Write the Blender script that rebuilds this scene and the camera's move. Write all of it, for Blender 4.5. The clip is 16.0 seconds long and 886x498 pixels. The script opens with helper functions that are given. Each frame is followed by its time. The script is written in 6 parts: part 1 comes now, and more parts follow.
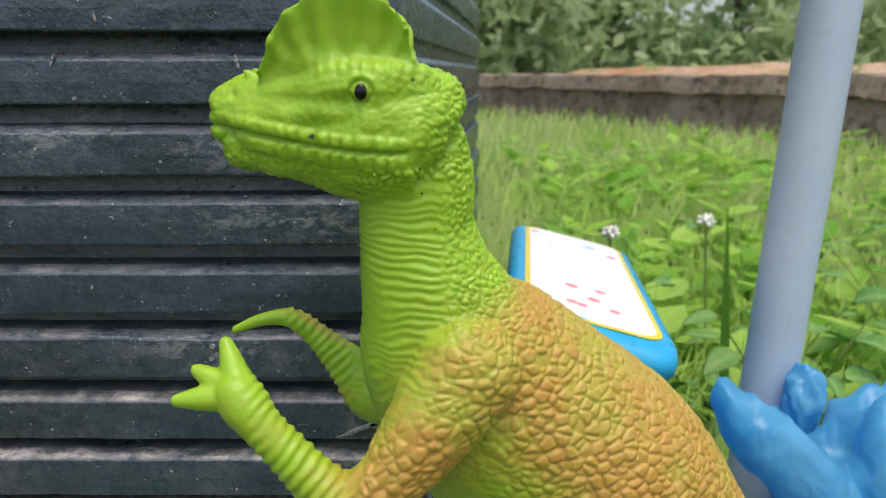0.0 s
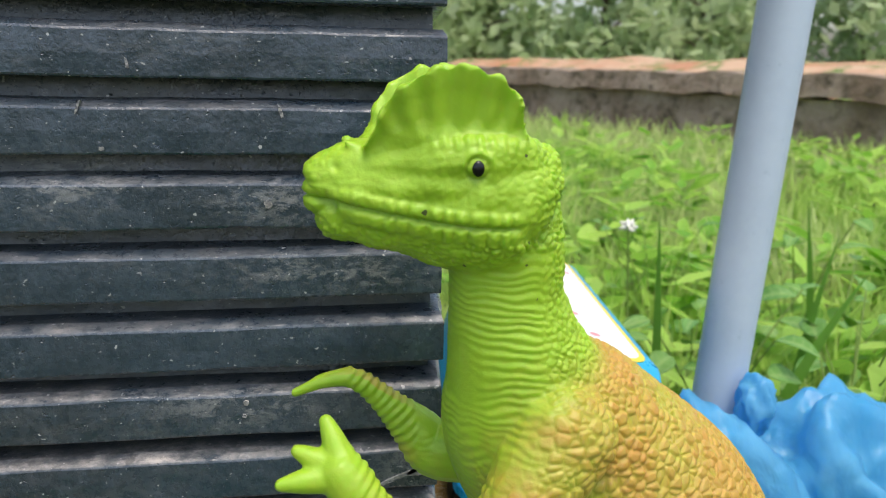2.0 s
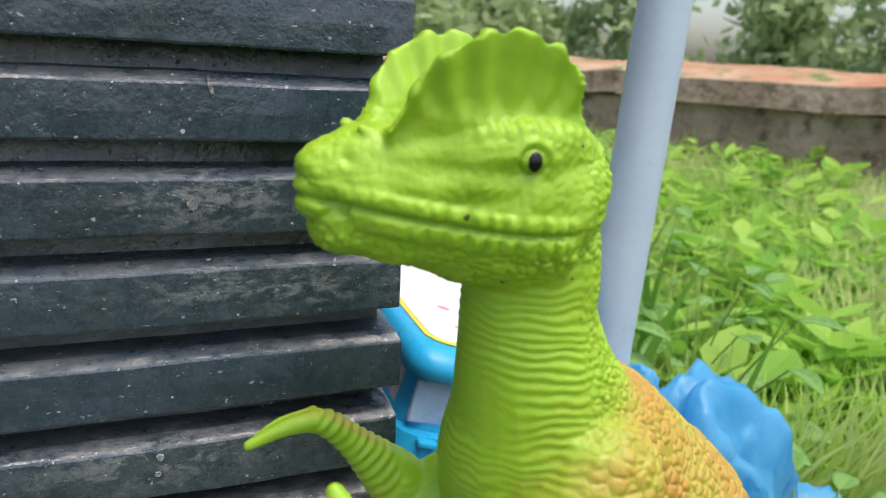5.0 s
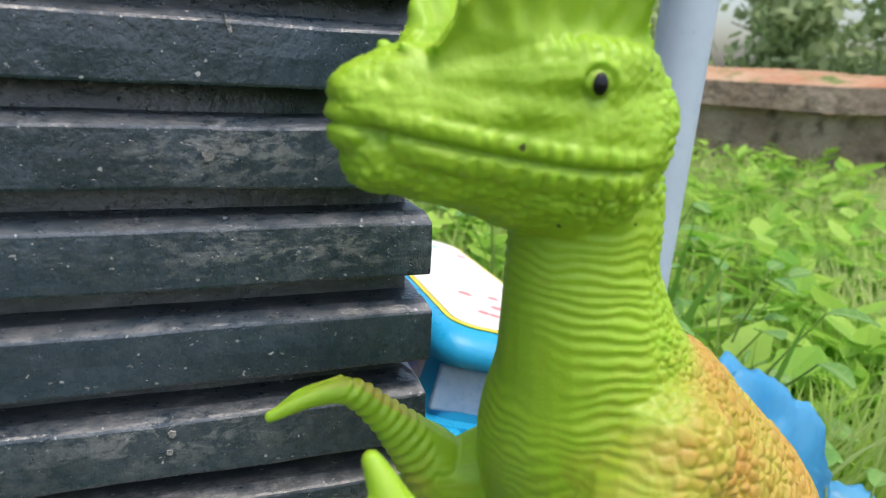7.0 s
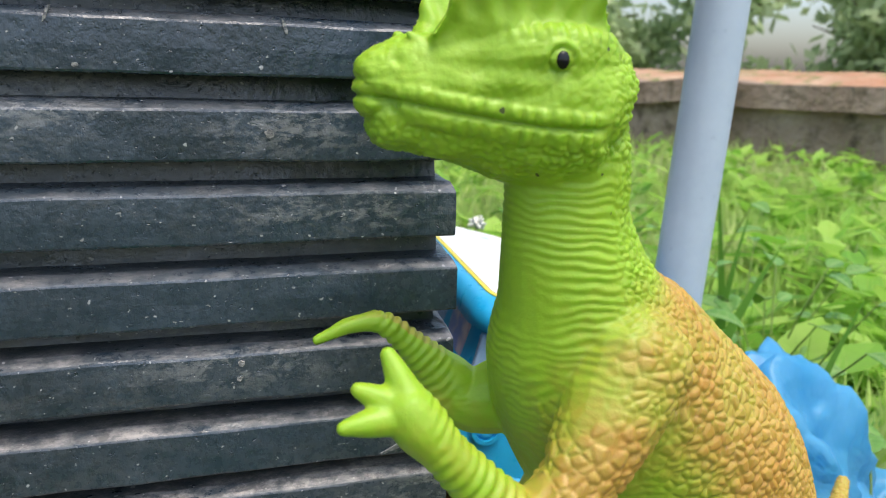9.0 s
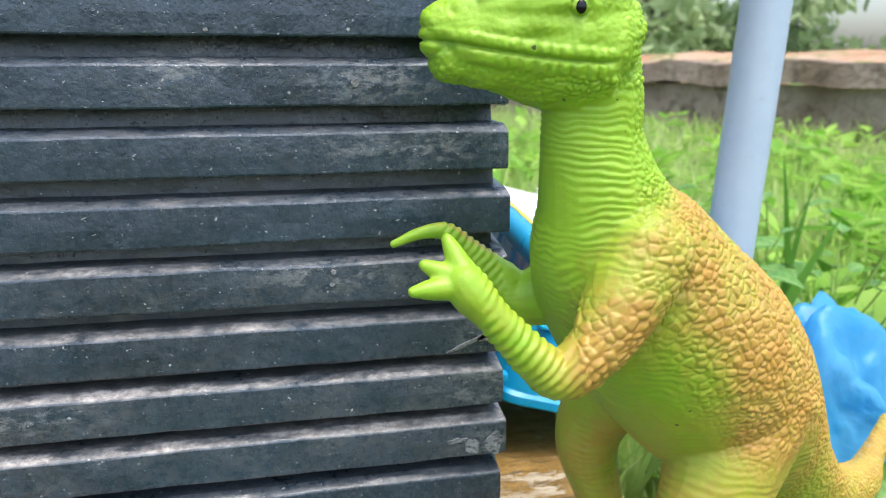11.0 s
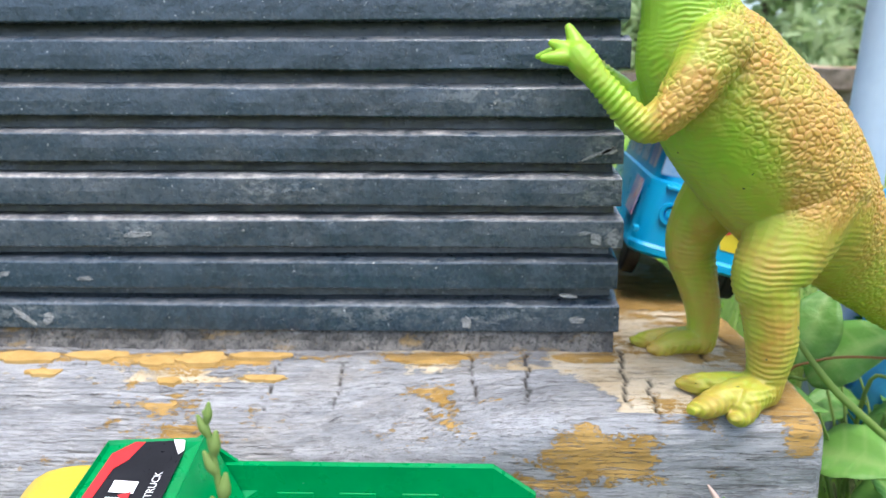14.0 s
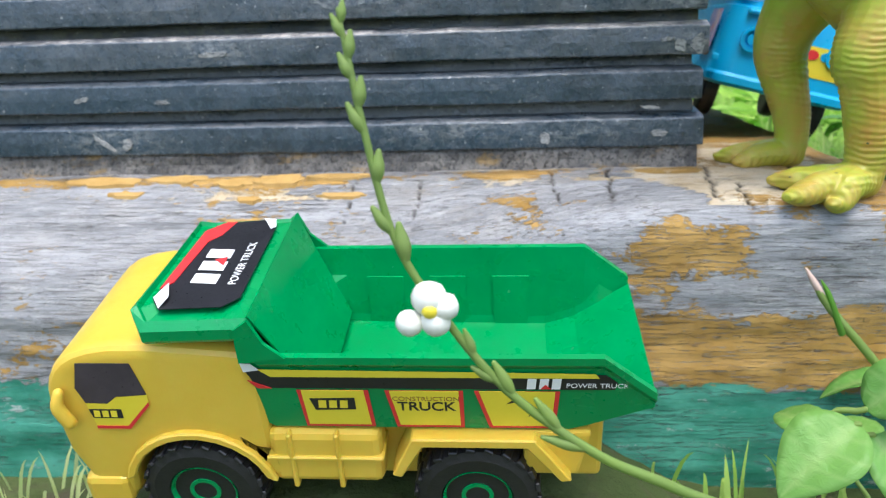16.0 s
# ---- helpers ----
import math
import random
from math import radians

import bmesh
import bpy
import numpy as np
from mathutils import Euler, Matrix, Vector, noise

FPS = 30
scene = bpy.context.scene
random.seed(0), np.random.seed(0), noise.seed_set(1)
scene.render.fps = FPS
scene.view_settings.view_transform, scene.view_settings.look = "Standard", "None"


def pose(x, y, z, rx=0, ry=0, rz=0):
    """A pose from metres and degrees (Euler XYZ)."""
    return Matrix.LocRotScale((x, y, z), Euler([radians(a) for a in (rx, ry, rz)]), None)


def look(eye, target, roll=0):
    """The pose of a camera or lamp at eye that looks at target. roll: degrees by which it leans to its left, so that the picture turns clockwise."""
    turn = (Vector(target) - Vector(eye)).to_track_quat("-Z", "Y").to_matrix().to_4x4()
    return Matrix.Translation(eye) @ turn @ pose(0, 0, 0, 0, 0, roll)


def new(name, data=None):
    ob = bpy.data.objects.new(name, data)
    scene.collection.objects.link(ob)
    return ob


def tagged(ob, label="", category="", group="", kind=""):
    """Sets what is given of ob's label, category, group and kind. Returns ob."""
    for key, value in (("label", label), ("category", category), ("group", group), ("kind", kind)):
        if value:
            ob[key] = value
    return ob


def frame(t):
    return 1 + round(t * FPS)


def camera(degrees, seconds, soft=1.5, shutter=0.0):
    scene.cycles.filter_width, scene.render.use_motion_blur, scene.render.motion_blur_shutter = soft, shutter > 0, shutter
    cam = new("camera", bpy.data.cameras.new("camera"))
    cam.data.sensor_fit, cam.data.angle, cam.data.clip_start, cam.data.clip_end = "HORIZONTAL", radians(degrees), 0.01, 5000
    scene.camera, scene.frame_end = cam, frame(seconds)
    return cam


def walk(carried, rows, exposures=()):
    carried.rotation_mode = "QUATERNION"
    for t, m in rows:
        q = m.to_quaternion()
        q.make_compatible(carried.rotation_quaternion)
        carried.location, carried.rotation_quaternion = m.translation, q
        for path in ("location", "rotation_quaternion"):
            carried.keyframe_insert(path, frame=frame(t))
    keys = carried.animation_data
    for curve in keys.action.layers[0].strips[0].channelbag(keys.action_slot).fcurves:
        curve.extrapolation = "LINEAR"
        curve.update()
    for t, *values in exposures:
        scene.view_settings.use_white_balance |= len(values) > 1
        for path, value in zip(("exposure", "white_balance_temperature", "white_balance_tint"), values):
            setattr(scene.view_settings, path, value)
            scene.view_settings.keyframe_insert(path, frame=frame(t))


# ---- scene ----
cam = camera(58.6, 16.0, soft=1.0)
cam.data.dof.use_dof, cam.data.dof.focus_distance, cam.data.dof.aperture_fstop = True, 0.235, 24.0
METRES, EYE, TILT, LEAN, TURN = 0.5, 0.223, -12.5, 0.0, 0.0
ROWS = [
    (0.0, 0.0, 0.0, 0.0, 0.0, 0.0, -0.0),
    (0.5, -0.0375, 0.0023, 0.0067, -1.94, -0.48, 0.16),
    (1.0, -0.0587, 0.0027, 0.0157, -3.49, -0.65, 0.07),
    (1.5, -0.0857, 0.01, 0.0296, -6.49, -1.08, 0.41),
    (2.0, -0.1105, 0.0089, 0.0423, -8.89, -0.98, 0.87),
    (2.5, -0.1508, 0.0137, 0.0445, -10.89, -1.35, 0.7),
    (3.0, -0.1646, 0.0291, 0.0478, -13.71, -2.0, 0.32),
    (3.5, -0.1738, 0.0518, 0.0397, -17.33, -2.62, 0.4),
    (4.0, -0.1801, 0.0691, 0.0476, -20.29, -2.27, 0.96),
    (6.5, -0.1857, 0.1568, 0.0407, -24.36, -2.24, 2.03),
    (7.0, -0.185, 0.1497, 0.029, -22.91, -1.73, 1.79),
    (7.5, -0.1813, 0.128, 0.0162, -21.84, -1.28, 1.82),
    (8.0, -0.1837, 0.1116, 0.0094, -20.68, -1.05, 1.67),
    (10.5, -0.1892, -0.008, -0.017, -13.34, -0.27, 2.98),
    (11.0, -0.2012, -0.0288, -0.0451, -11.96, -0.94, 2.52),
    (11.5, -0.2075, -0.0573, -0.0639, -9.19, -0.66, 1.77),
    (12.0, -0.2064, -0.0953, -0.0905, -7.5, -0.33, 1.26),
    (12.5, -0.1925, -0.1317, -0.1286, -5.79, -0.02, 1.34),
    (13.0, -0.197, -0.1678, -0.1525, -3.71, -0.11, 0.89),
    (13.5, -0.1989, -0.2121, -0.1972, -0.91, 0.79, -0.36),
    (14.0, -0.1934, -0.2445, -0.2362, 1.49, 0.78, -0.32),
    (14.5, -0.1922, -0.2624, -0.2767, 2.96, -0.69, -0.28),
    (15.0, -0.2036, -0.2507, -0.3134, 2.75, -2.48, 0.5),
    (15.5, -0.2256, -0.2397, -0.336, 3.62, -2.65, 0.56),
    (16.0, -0.2318, -0.2373, -0.3705, 4.52, -3.3, 0.68),
]
walk(cam, [(t, pose(0, 0, EYE, TILT, LEAN, TURN) @ pose(METRES * x, METRES * y, METRES * z, 90 + pitch, roll, yaw)) for t, x, y, z, yaw, pitch, roll in ROWS],
     [(0.0, -0.6, 6750, 10), (3.0, -0.27, 6750, 10), (8.0, -0.36, 6650, 10), (11.0, 0.05, 6300, 9), (12.5, 0.17, 6050, 9), (14.5, 0.16, 6050, 8), (16.0, 0.07, 6050, 7)])

# ---- light ----
world = bpy.data.worlds.new("sky")
scene.world = world
world.use_nodes = True
wn = world.node_tree
sky = wn.nodes.new("ShaderNodeTexSky")
sky.sky_type, sky.sun_disc = "NISHITA", False
sky.sun_elevation, sky.sun_rotation = radians(72), radians(162)
sky.air_density, sky.dust_density, sky.ozone_density = 1.0, 4.0, 1.0
wn.links.new(sky.outputs[0], wn.nodes["Background"].inputs[0])
wn.nodes["Background"].inputs[1].default_value = 0.36
sun_data = bpy.data.lights.new("sun", "SUN")
sun_data.energy, sun_data.angle, sun_data.color = 1.6, radians(28), (1.0, 0.97, 0.93)
sun = new("sun", sun_data)
sun.matrix_world = look((0.1, -0.3, 1.0), (0, 0, 0))
scene.view_settings.exposure = 0.0


# ---- materials ----
class Nodes:
    """A short way to write a material's nodes."""

    def __init__(self, name, rough=0.6, metal=0.0, spec=0.5):
        self.mat = bpy.data.materials.new(name)
        self.mat.use_nodes = True
        self.tree = self.mat.node_tree
        self.bsdf = self.tree.nodes["Principled BSDF"]
        self.bsdf.inputs["Roughness"].default_value = rough
        self.bsdf.inputs["Metallic"].default_value = metal
        self.bsdf.inputs["Specular IOR Level"].default_value = spec
        self.coords = self.tree.nodes.new("ShaderNodeTexCoord").outputs["Object"]

    def put(self, socket, value):
        if hasattr(value, "is_output"):
            self.tree.links.new(value, socket)
        elif value is not None:
            socket.default_value = value if not isinstance(value, tuple) or len(value) != 3 or len(socket.default_value) == 3 else (*value, 1)

    def noise(self, scale, detail=4.0, rough=0.6, stretch=(1, 1, 1), color=False, warp=0.0):
        m = self.tree.nodes.new("ShaderNodeMapping")
        self.put(m.inputs["Vector"], self.coords)
        m.inputs["Scale"].default_value = stretch
        n = self.tree.nodes.new("ShaderNodeTexNoise")
        self.put(n.inputs["Vector"], m.outputs[0])
        n.inputs["Scale"].default_value, n.inputs["Detail"].default_value = scale, detail
        n.inputs["Roughness"].default_value, n.inputs["Distortion"].default_value = rough, warp
        return n.outputs[1 if color else 0]

    def cells(self, scale, feature="F1", stretch=(1, 1, 1)):
        m = self.tree.nodes.new("ShaderNodeMapping")
        self.put(m.inputs["Vector"], self.coords)
        m.inputs["Scale"].default_value = stretch
        n = self.tree.nodes.new("ShaderNodeTexVoronoi")
        n.feature = feature
        self.put(n.inputs["Vector"], m.outputs[0])
        n.inputs["Scale"].default_value = scale
        return n.outputs["Distance"]

    def attr(self, name):
        n = self.tree.nodes.new("ShaderNodeAttribute")
        n.attribute_name = name
        return n.outputs["Fac"]

    def piece(self):
        return self.tree.nodes.new("ShaderNodeObjectInfo").outputs["Random"]

    def island(self):
        return self.tree.nodes.new("ShaderNodeNewGeometry").outputs["Random Per Island"]

    def math(self, how, a, b=0.0):
        n = self.tree.nodes.new("ShaderNodeMath")
        n.operation = how
        self.put(n.inputs[0], a)
        self.put(n.inputs[1], b)
        return n.outputs[0]

    def step(self, v, lo, hi, a=0.0, b=1.0):
        n = self.tree.nodes.new("ShaderNodeMapRange")
        self.put(n.inputs[0], v)
        for k, x in enumerate((lo, hi, a, b)):
            n.inputs[k + 1].default_value = x
        return n.outputs[0]

    def mix(self, f, a, b):
        n = self.tree.nodes.new("ShaderNodeMix")
        n.data_type = "RGBA"
        self.put(n.inputs[0], f)
        self.put(n.inputs[6], a)
        self.put(n.inputs[7], b)
        return n.outputs[2]

    def color(self, c):
        self.put(self.bsdf.inputs["Base Color"], c)
        return self

    def rough(self, r):
        self.put(self.bsdf.inputs["Roughness"], r)
        return self

    def bump(self, height, distance, strength=1.0):
        n = self.tree.nodes.new("ShaderNodeBump")
        self.put(n.inputs["Height"], height)
        n.inputs["Distance"].default_value, n.inputs["Strength"].default_value = distance, strength
        old = self.bsdf.inputs["Normal"]
        if old.links:
            self.tree.links.new(old.links[0].from_socket, n.inputs["Normal"])
        self.tree.links.new(n.outputs[0], old)
        return self


def plain(name, a, b, scale, rough=0.5, relief=0.0, spec=0.5, stretch=(1, 1, 1)):
    """Two near colours in large and fine patches, with a fine relief."""
    n = Nodes(name, rough, spec=spec)
    big, fine = n.noise(scale, 5, stretch=stretch), n.noise(scale * 9, 3, stretch=stretch)
    n.color(n.mix(n.math("ADD", n.step(big, 0.3, 0.7, 0, 0.75), n.step(fine, 0.35, 0.7, 0, 0.25)), a, b))
    n.rough(n.step(fine, 0.3, 0.7, rough - 0.08, rough + 0.1))
    if relief:
        n.bump(fine, relief)
    return n.mat


def slate_material():
    n = Nodes("dark_slat_paint", 0.32, spec=0.85)
    big, fine = n.noise(14, 5), n.noise(260, 4, 0.7)
    c = n.mix(n.step(big, 0.3, 0.7), (0.0125, 0.0255, 0.038), (0.027, 0.050, 0.073))
    c = n.mix(n.step(fine, 0.5, 0.75, 0, 0.5), c, (0.038, 0.063, 0.088))
    c = n.mix(n.step(n.noise(150, 5, 0.8, (1, 1, 0.4), warp=0.3), 0.5, 0.66, 0, 0.6), c, (0.046, 0.074, 0.1))
    c = n.mix(n.step(n.noise(500, 6, 0.85), 0.56, 0.68, 0, 0.2), c, (0.012, 0.02, 0.027))
    scuff = n.math("MULTIPLY", n.step(n.noise(32, 6, 0.75, (0.45, 1, 1), warp=0.5), 0.53, 0.66), n.step(n.noise(620, 4, 0.8, (0.3, 1, 1)), 0.46, 0.58))
    c = n.mix(n.math("MULTIPLY", scuff, 0.4), c, (0.148, 0.152, 0.148))
    c = n.mix(n.step(n.noise(420, 1.5, 0.5), 0.715, 0.735), c, (0.42, 0.43, 0.43))
    c = n.mix(n.step(n.noise(850, 1.5, 0.5, (0.6, 1, 1)), 0.735, 0.75), c, (0.3, 0.31, 0.31))
    dust = n.math("MULTIPLY", n.attr("groove"), n.step(n.noise(70, 6, 0.75, (0.5, 1, 1)), 0.35, 0.6))
    dust = n.math("MULTIPLY", dust, n.step(n.noise(480, 5, 0.8, (0.5, 1, 1)), 0.36, 0.52, 0.35, 1.0))
    pale_dust = n.mix(n.step(n.noise(160, 5, 0.75), 0.44, 0.6), (0.62, 0.57, 0.52), (0.24, 0.22, 0.2))
    olive = n.mix(n.step(n.noise(150, 5, 0.75, (0.6, 1, 1)), 0.42, 0.6), (0.03, 0.032, 0.02), (0.17, 0.165, 0.11))
    dirt = n.mix(n.attr("moss"), pale_dust, olive)
    pale = n.math("MULTIPLY", n.attr("scuff"), n.step(n.noise(300, 6, 0.8, (0.45, 1, 1), warp=0.4), 0.49, 0.57))
    c = n.mix(n.math("MULTIPLY", pale, 0.75), c, (0.26, 0.27, 0.265))
    # Edge highlight put into the colour: a paler broken line along each slat.
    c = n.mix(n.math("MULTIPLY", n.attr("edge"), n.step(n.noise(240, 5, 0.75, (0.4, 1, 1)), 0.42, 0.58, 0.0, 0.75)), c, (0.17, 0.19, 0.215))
    n.color(n.mix(dust, c, dirt))
    streak = n.noise(160, 5, 0.75, (1, 1, 0.35), warp=0.4)
    n.rough(n.math("ADD", n.step(fine, 0.3, 0.7, 0.2, 0.33), n.math("MULTIPLY", dust, 0.4)))
    return n.bump(n.step(n.noise(600, 2, 0.6), 0.24, 0.34), 0.0002).bump(streak, 0.00025).bump(fine, 0.00025).bump(n.noise(55, 5, 0.7), 0.0008).mat


def timber_material():
    n = Nodes("weathered_painted_timber", 0.75, spec=0.3)
    grain = n.noise(70, 8, 0.75, (0.12, 1, 1.7), warp=0.15)
    fibre = n.noise(900, 6, 0.8, (0.05, 1, 1))
    hair = n.noise(2600, 4, 0.8, (0.06, 1, 1))
    bare = n.mix(n.step(grain, 0.34, 0.66), (0.19, 0.195, 0.2), (0.44, 0.44, 0.445))
    bare = n.mix(n.step(n.noise(26, 4), 0.52, 0.66, 0, 0.6), bare, (0.42, 0.41, 0.395))
    bare = n.mix(n.step(n.noise(16, 6, 0.7, (0.6, 1, 1)), 0.54, 0.68, 0, 0.65), bare, (0.29, 0.255, 0.21))
    bare = n.mix(n.step(n.noise(240, 6, 0.85, (0.3, 1, 1)), 0.52, 0.62, 0, 0.55), bare, (0.52, 0.505, 0.49))
    bare = n.mix(n.step(fibre, 0.53, 0.6, 0, 0.75), bare, (0.13, 0.12, 0.11))
    bare = n.mix(n.step(hair, 0.54, 0.62, 0, 0.6), bare, (0.09, 0.085, 0.08))
    flake = n.math("ADD", n.noise(52, 9, 0.78, (0.6, 1, 1.2), warp=0.25), n.math("MULTIPLY", n.noise(420, 5, 0.75, (0.35, 1, 1)), 0.2))
    small = n.math("ADD", n.noise(110, 8, 0.76, (0.42, 1, 1), warp=0.2), n.math("MULTIPLY", n.attr("ochre"), 0.5))
    ochre = n.math("MAXIMUM", n.step(n.math("ADD", n.attr("ochre"), flake), 1.075, 1.085), n.step(small, 0.815, 0.825))
    ochre = n.math("MULTIPLY", ochre, n.step(n.noise(1100, 4, 0.8, (0.06, 1, 1)), 0.56, 0.62, 1.0, 0.25))
    green = n.math("MULTIPLY", n.step(n.math("ADD", n.attr("green"), flake), 1.065, 1.075), n.step(n.noise(900, 4, 0.8, (0.1, 1, 1)), 0.6, 0.66, 1.0, 0.3))
    cream = n.step(n.math("ADD", n.attr("cream"), flake), 1.03, 1.07)
    c = n.mix(cream, bare, n.mix(n.step(n.noise(34, 6, 0.7), 0.38, 0.62), (0.52, 0.4, 0.24), (0.66, 0.57, 0.42)))
    oc = n.mix(n.step(n.noise(45, 5), 0.35, 0.65), (0.33, 0.185, 0.035), (0.52, 0.32, 0.095))
    oc = n.mix(n.step(fibre, 0.52, 0.66, 0, 0.5), oc, (0.25, 0.18, 0.09))
    c = n.mix(ochre, c, oc)
    gr = n.mix(n.step(n.noise(60, 6, 0.7, (0.4, 1, 1)), 0.38, 0.62), (0.025, 0.2, 0.125), (0.1, 0.37, 0.27))
    c = n.mix(green, c, n.mix(n.step(n.noise(130, 6, 0.8, (0.35, 1, 1)), 0.6, 0.64), gr, (0.38, 0.45, 0.42)))
    line = n.step(n.math("ABSOLUTE", n.math("SUBTRACT", n.noise(330, 4, 0.65, (0.03, 1, 1), warp=0.1), 0.5)), 0.003, 0.014, 1, 0)
    line = n.math("MULTIPLY", line, n.step(n.noise(60, 4, 0.7, (0.3, 1, 1)), 0.42, 0.58))
    c = n.mix(n.math("MULTIPLY", line, 0.7), c, (0.07, 0.06, 0.05))
    c = n.mix(n.step(n.noise(700, 3, 0.7, (0.5, 1, 1)), 0.66, 0.7, 0, 0.7), c, (0.06, 0.055, 0.05))
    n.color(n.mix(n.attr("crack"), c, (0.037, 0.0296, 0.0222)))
    paint = n.math("MAXIMUM", n.math("MAXIMUM", ochre, green), n.math("MULTIPLY", cream, 0.5))
    n.rough(n.step(paint, 0, 1, 0.85, 0.6))
    return n.bump(line, -0.0006).bump(paint, 0.0007).bump(fibre, 0.0006).bump(grain, 0.0009).mat


def vinyl_material():
    n = Nodes("lime_vinyl_with_tan_spray", 0.42, spec=0.45)
    fine = n.noise(500, 3)
    lime = n.mix(n.step(n.noise(40, 4), 0.3, 0.7), (0.265, 0.46, 0.02), (0.33, 0.535, 0.032))
    tan = n.mix(n.step(n.noise(60, 4), 0.3, 0.7), (0.49, 0.21, 0.05), (0.5, 0.31, 0.075))
    spray = n.math("ADD", n.attr("spray"), n.step(n.noise(170, 4, 0.7), 0.25, 0.75, -0.16, 0.16))
    c = n.mix(n.step(spray, 0.07, 0.92, 0.0, 0.86), lime, tan)
    c = n.mix(n.step(n.noise(300, 0.5), 0.81, 0.82), c, (0.06, 0.08, 0.02))
    n.color(n.mix(n.attr("pupil"), c, (0.003, 0.003, 0.004)))
    n.rough(n.math("SUBTRACT", n.step(fine, 0.3, 0.7, 0.36, 0.5), n.math("MULTIPLY", n.attr("pupil"), 0.22)))
    n.bsdf.inputs["Subsurface Weight"].default_value = 0.4
    n.bsdf.inputs["Subsurface Radius"].default_value = (0.6, 1.0, 0.2)
    n.bsdf.inputs["Subsurface Scale"].default_value = 0.0025
    return n.bump(fine, 0.00015).mat


def chip_material():
    n = Nodes("pale_filler", 0.85, spec=0.2)
    c = n.mix(n.step(n.noise(300, 4, 0.7), 0.35, 0.65), (0.2, 0.2, 0.19), (0.38, 0.38, 0.36))
    n.color(n.mix(n.step(n.noise(700, 3, 0.7, (0.4, 1, 1)), 0.52, 0.6, 0, 0.8), c, (0.05, 0.06, 0.075)))
    return n.bump(n.noise(800, 3), 0.0005).mat


def mortar_material():
    n = Nodes("rough_grey_mortar", 0.95, spec=0.15)
    c = n.mix(n.step(n.noise(60, 6, 0.75, (0.6, 1, 1)), 0.35, 0.62), (0.27, 0.25, 0.225), (0.1, 0.095, 0.09))
    c = n.mix(n.step(n.noise(420, 4, 0.75), 0.5, 0.62, 0, 0.85), c, (0.05, 0.05, 0.048))
    c = n.mix(n.step(n.noise(90, 5, 0.7, (0.4, 1, 1)), 0.56, 0.66, 0, 0.7), c, (0.30, 0.2, 0.08))
    n.color(c)
    return n.bump(n.noise(500, 4, 0.7), 0.0008).bump(n.noise(120, 4), 0.001).mat


CHIP, MORTAR = chip_material(), mortar_material()
OCHRE = plain("ochre_paint", (0.36, 0.21, 0.045), (0.56, 0.36, 0.12), 90, 0.6, 0.0005)
SLATE, TIMBER, VINYL = slate_material(), timber_material(), vinyl_material()


# ---- building helpers ----
def mesh_of(name, bm, material, smooth=False):
    me = bpy.data.meshes.new(name)
    bm.to_mesh(me)
    bm.free()
    if material:
        me.materials.append(material)
    if smooth:
        me.shade_smooth()
    return me


def part(name, bm, material, parent=None, label="", smooth=False):
    ob = new(name, mesh_of(name, bm, material, smooth))
    if parent:
        ob.parent = parent
    return tagged(ob, label)


def empty(name, m, label, category, group="", kind=""):
    ob = new(name)
    ob.empty_display_size = 0.01
    ob.matrix_world = m
    return tagged(ob, label, category, group, kind)


def spline(keys, steps):
    """Points of a smooth line through the keys, each a row of numbers."""
    k = np.array(keys, float)
    k = np.vstack([2 * k[0] - k[1], k, 2 * k[-1] - k[-2]])
    out = []
    for i in range(1, len(k) - 2):
        a, b, c, d = k[i - 1:i + 3]
        for u in np.linspace(0, 1, steps, endpoint=False):
            out.append(0.5 * (2 * b + (c - a) * u + (2 * a - 5 * b + 4 * c - d) * u * u + (3 * b - a - 3 * c + d) * u ** 3))
    return np.array(out + [k[-2]])


def rings_to(bm, rings, closed=True, caps=True):
    """Joins rings of points, all of one length, into a skin."""
    vs = [[bm.verts.new(p) for p in ring] for ring in rings]
    n = len(vs[0])
    for a, b in zip(vs, vs[1:]):
        for i in range(n if closed else n - 1):
            bm.faces.new((a[i], a[(i + 1) % n], b[(i + 1) % n], b[i]))
    if caps:
        bm.faces.new(vs[0][::-1])
        bm.faces.new(vs[-1])
    return bm


def tube(bm, keys, steps=6, sides=16, flat=None):
    """A round limb: keys of x, y, z, radius and, if given, a second radius to the side."""
    line = spline([k if len(k) > 4 else (*k, k[3]) for k in keys], steps)
    rings, side = [], Vector((0, 1, 0))
    for i, p in enumerate(line):
        way = Vector(line[min(i + 1, len(line) - 1)][:3] - line[max(i - 1, 0)][:3]).normalized()
        across = (flat or side) - way * way.dot(flat or side)
        if across.length < 0.1:
            across = way.orthogonal()
        across.normalize()
        up = way.cross(across)
        r, w = max(p[3], 1e-4), max(p[4] if len(p) > 4 else p[3], 1e-4)
        c = Vector(p[:3])
        rings.append([c + across * (w * math.cos(a)) + up * (r * math.sin(a)) for a in np.linspace(0, 2 * math.pi, sides, endpoint=False)])
        side = across
    ends = []
    for k, s in ((0, -1), (-1, 1)):
        ring = rings[k]
        c = sum(ring, Vector()) / len(ring)
        way = Vector(line[k][:3] - line[1 if k == 0 else -2][:3]).normalized()
        r = min(line[k][3], line[k][4] if len(line[k]) > 4 else 9)
        ends.append([[c + (p - c) * f + way * (r * g) for p in ring] for f, g in ((0.87, 0.45), (0.5, 0.8), (0.15, 0.95))])
    return rings_to(bm, ends[0][::-1] + rings + ends[1])


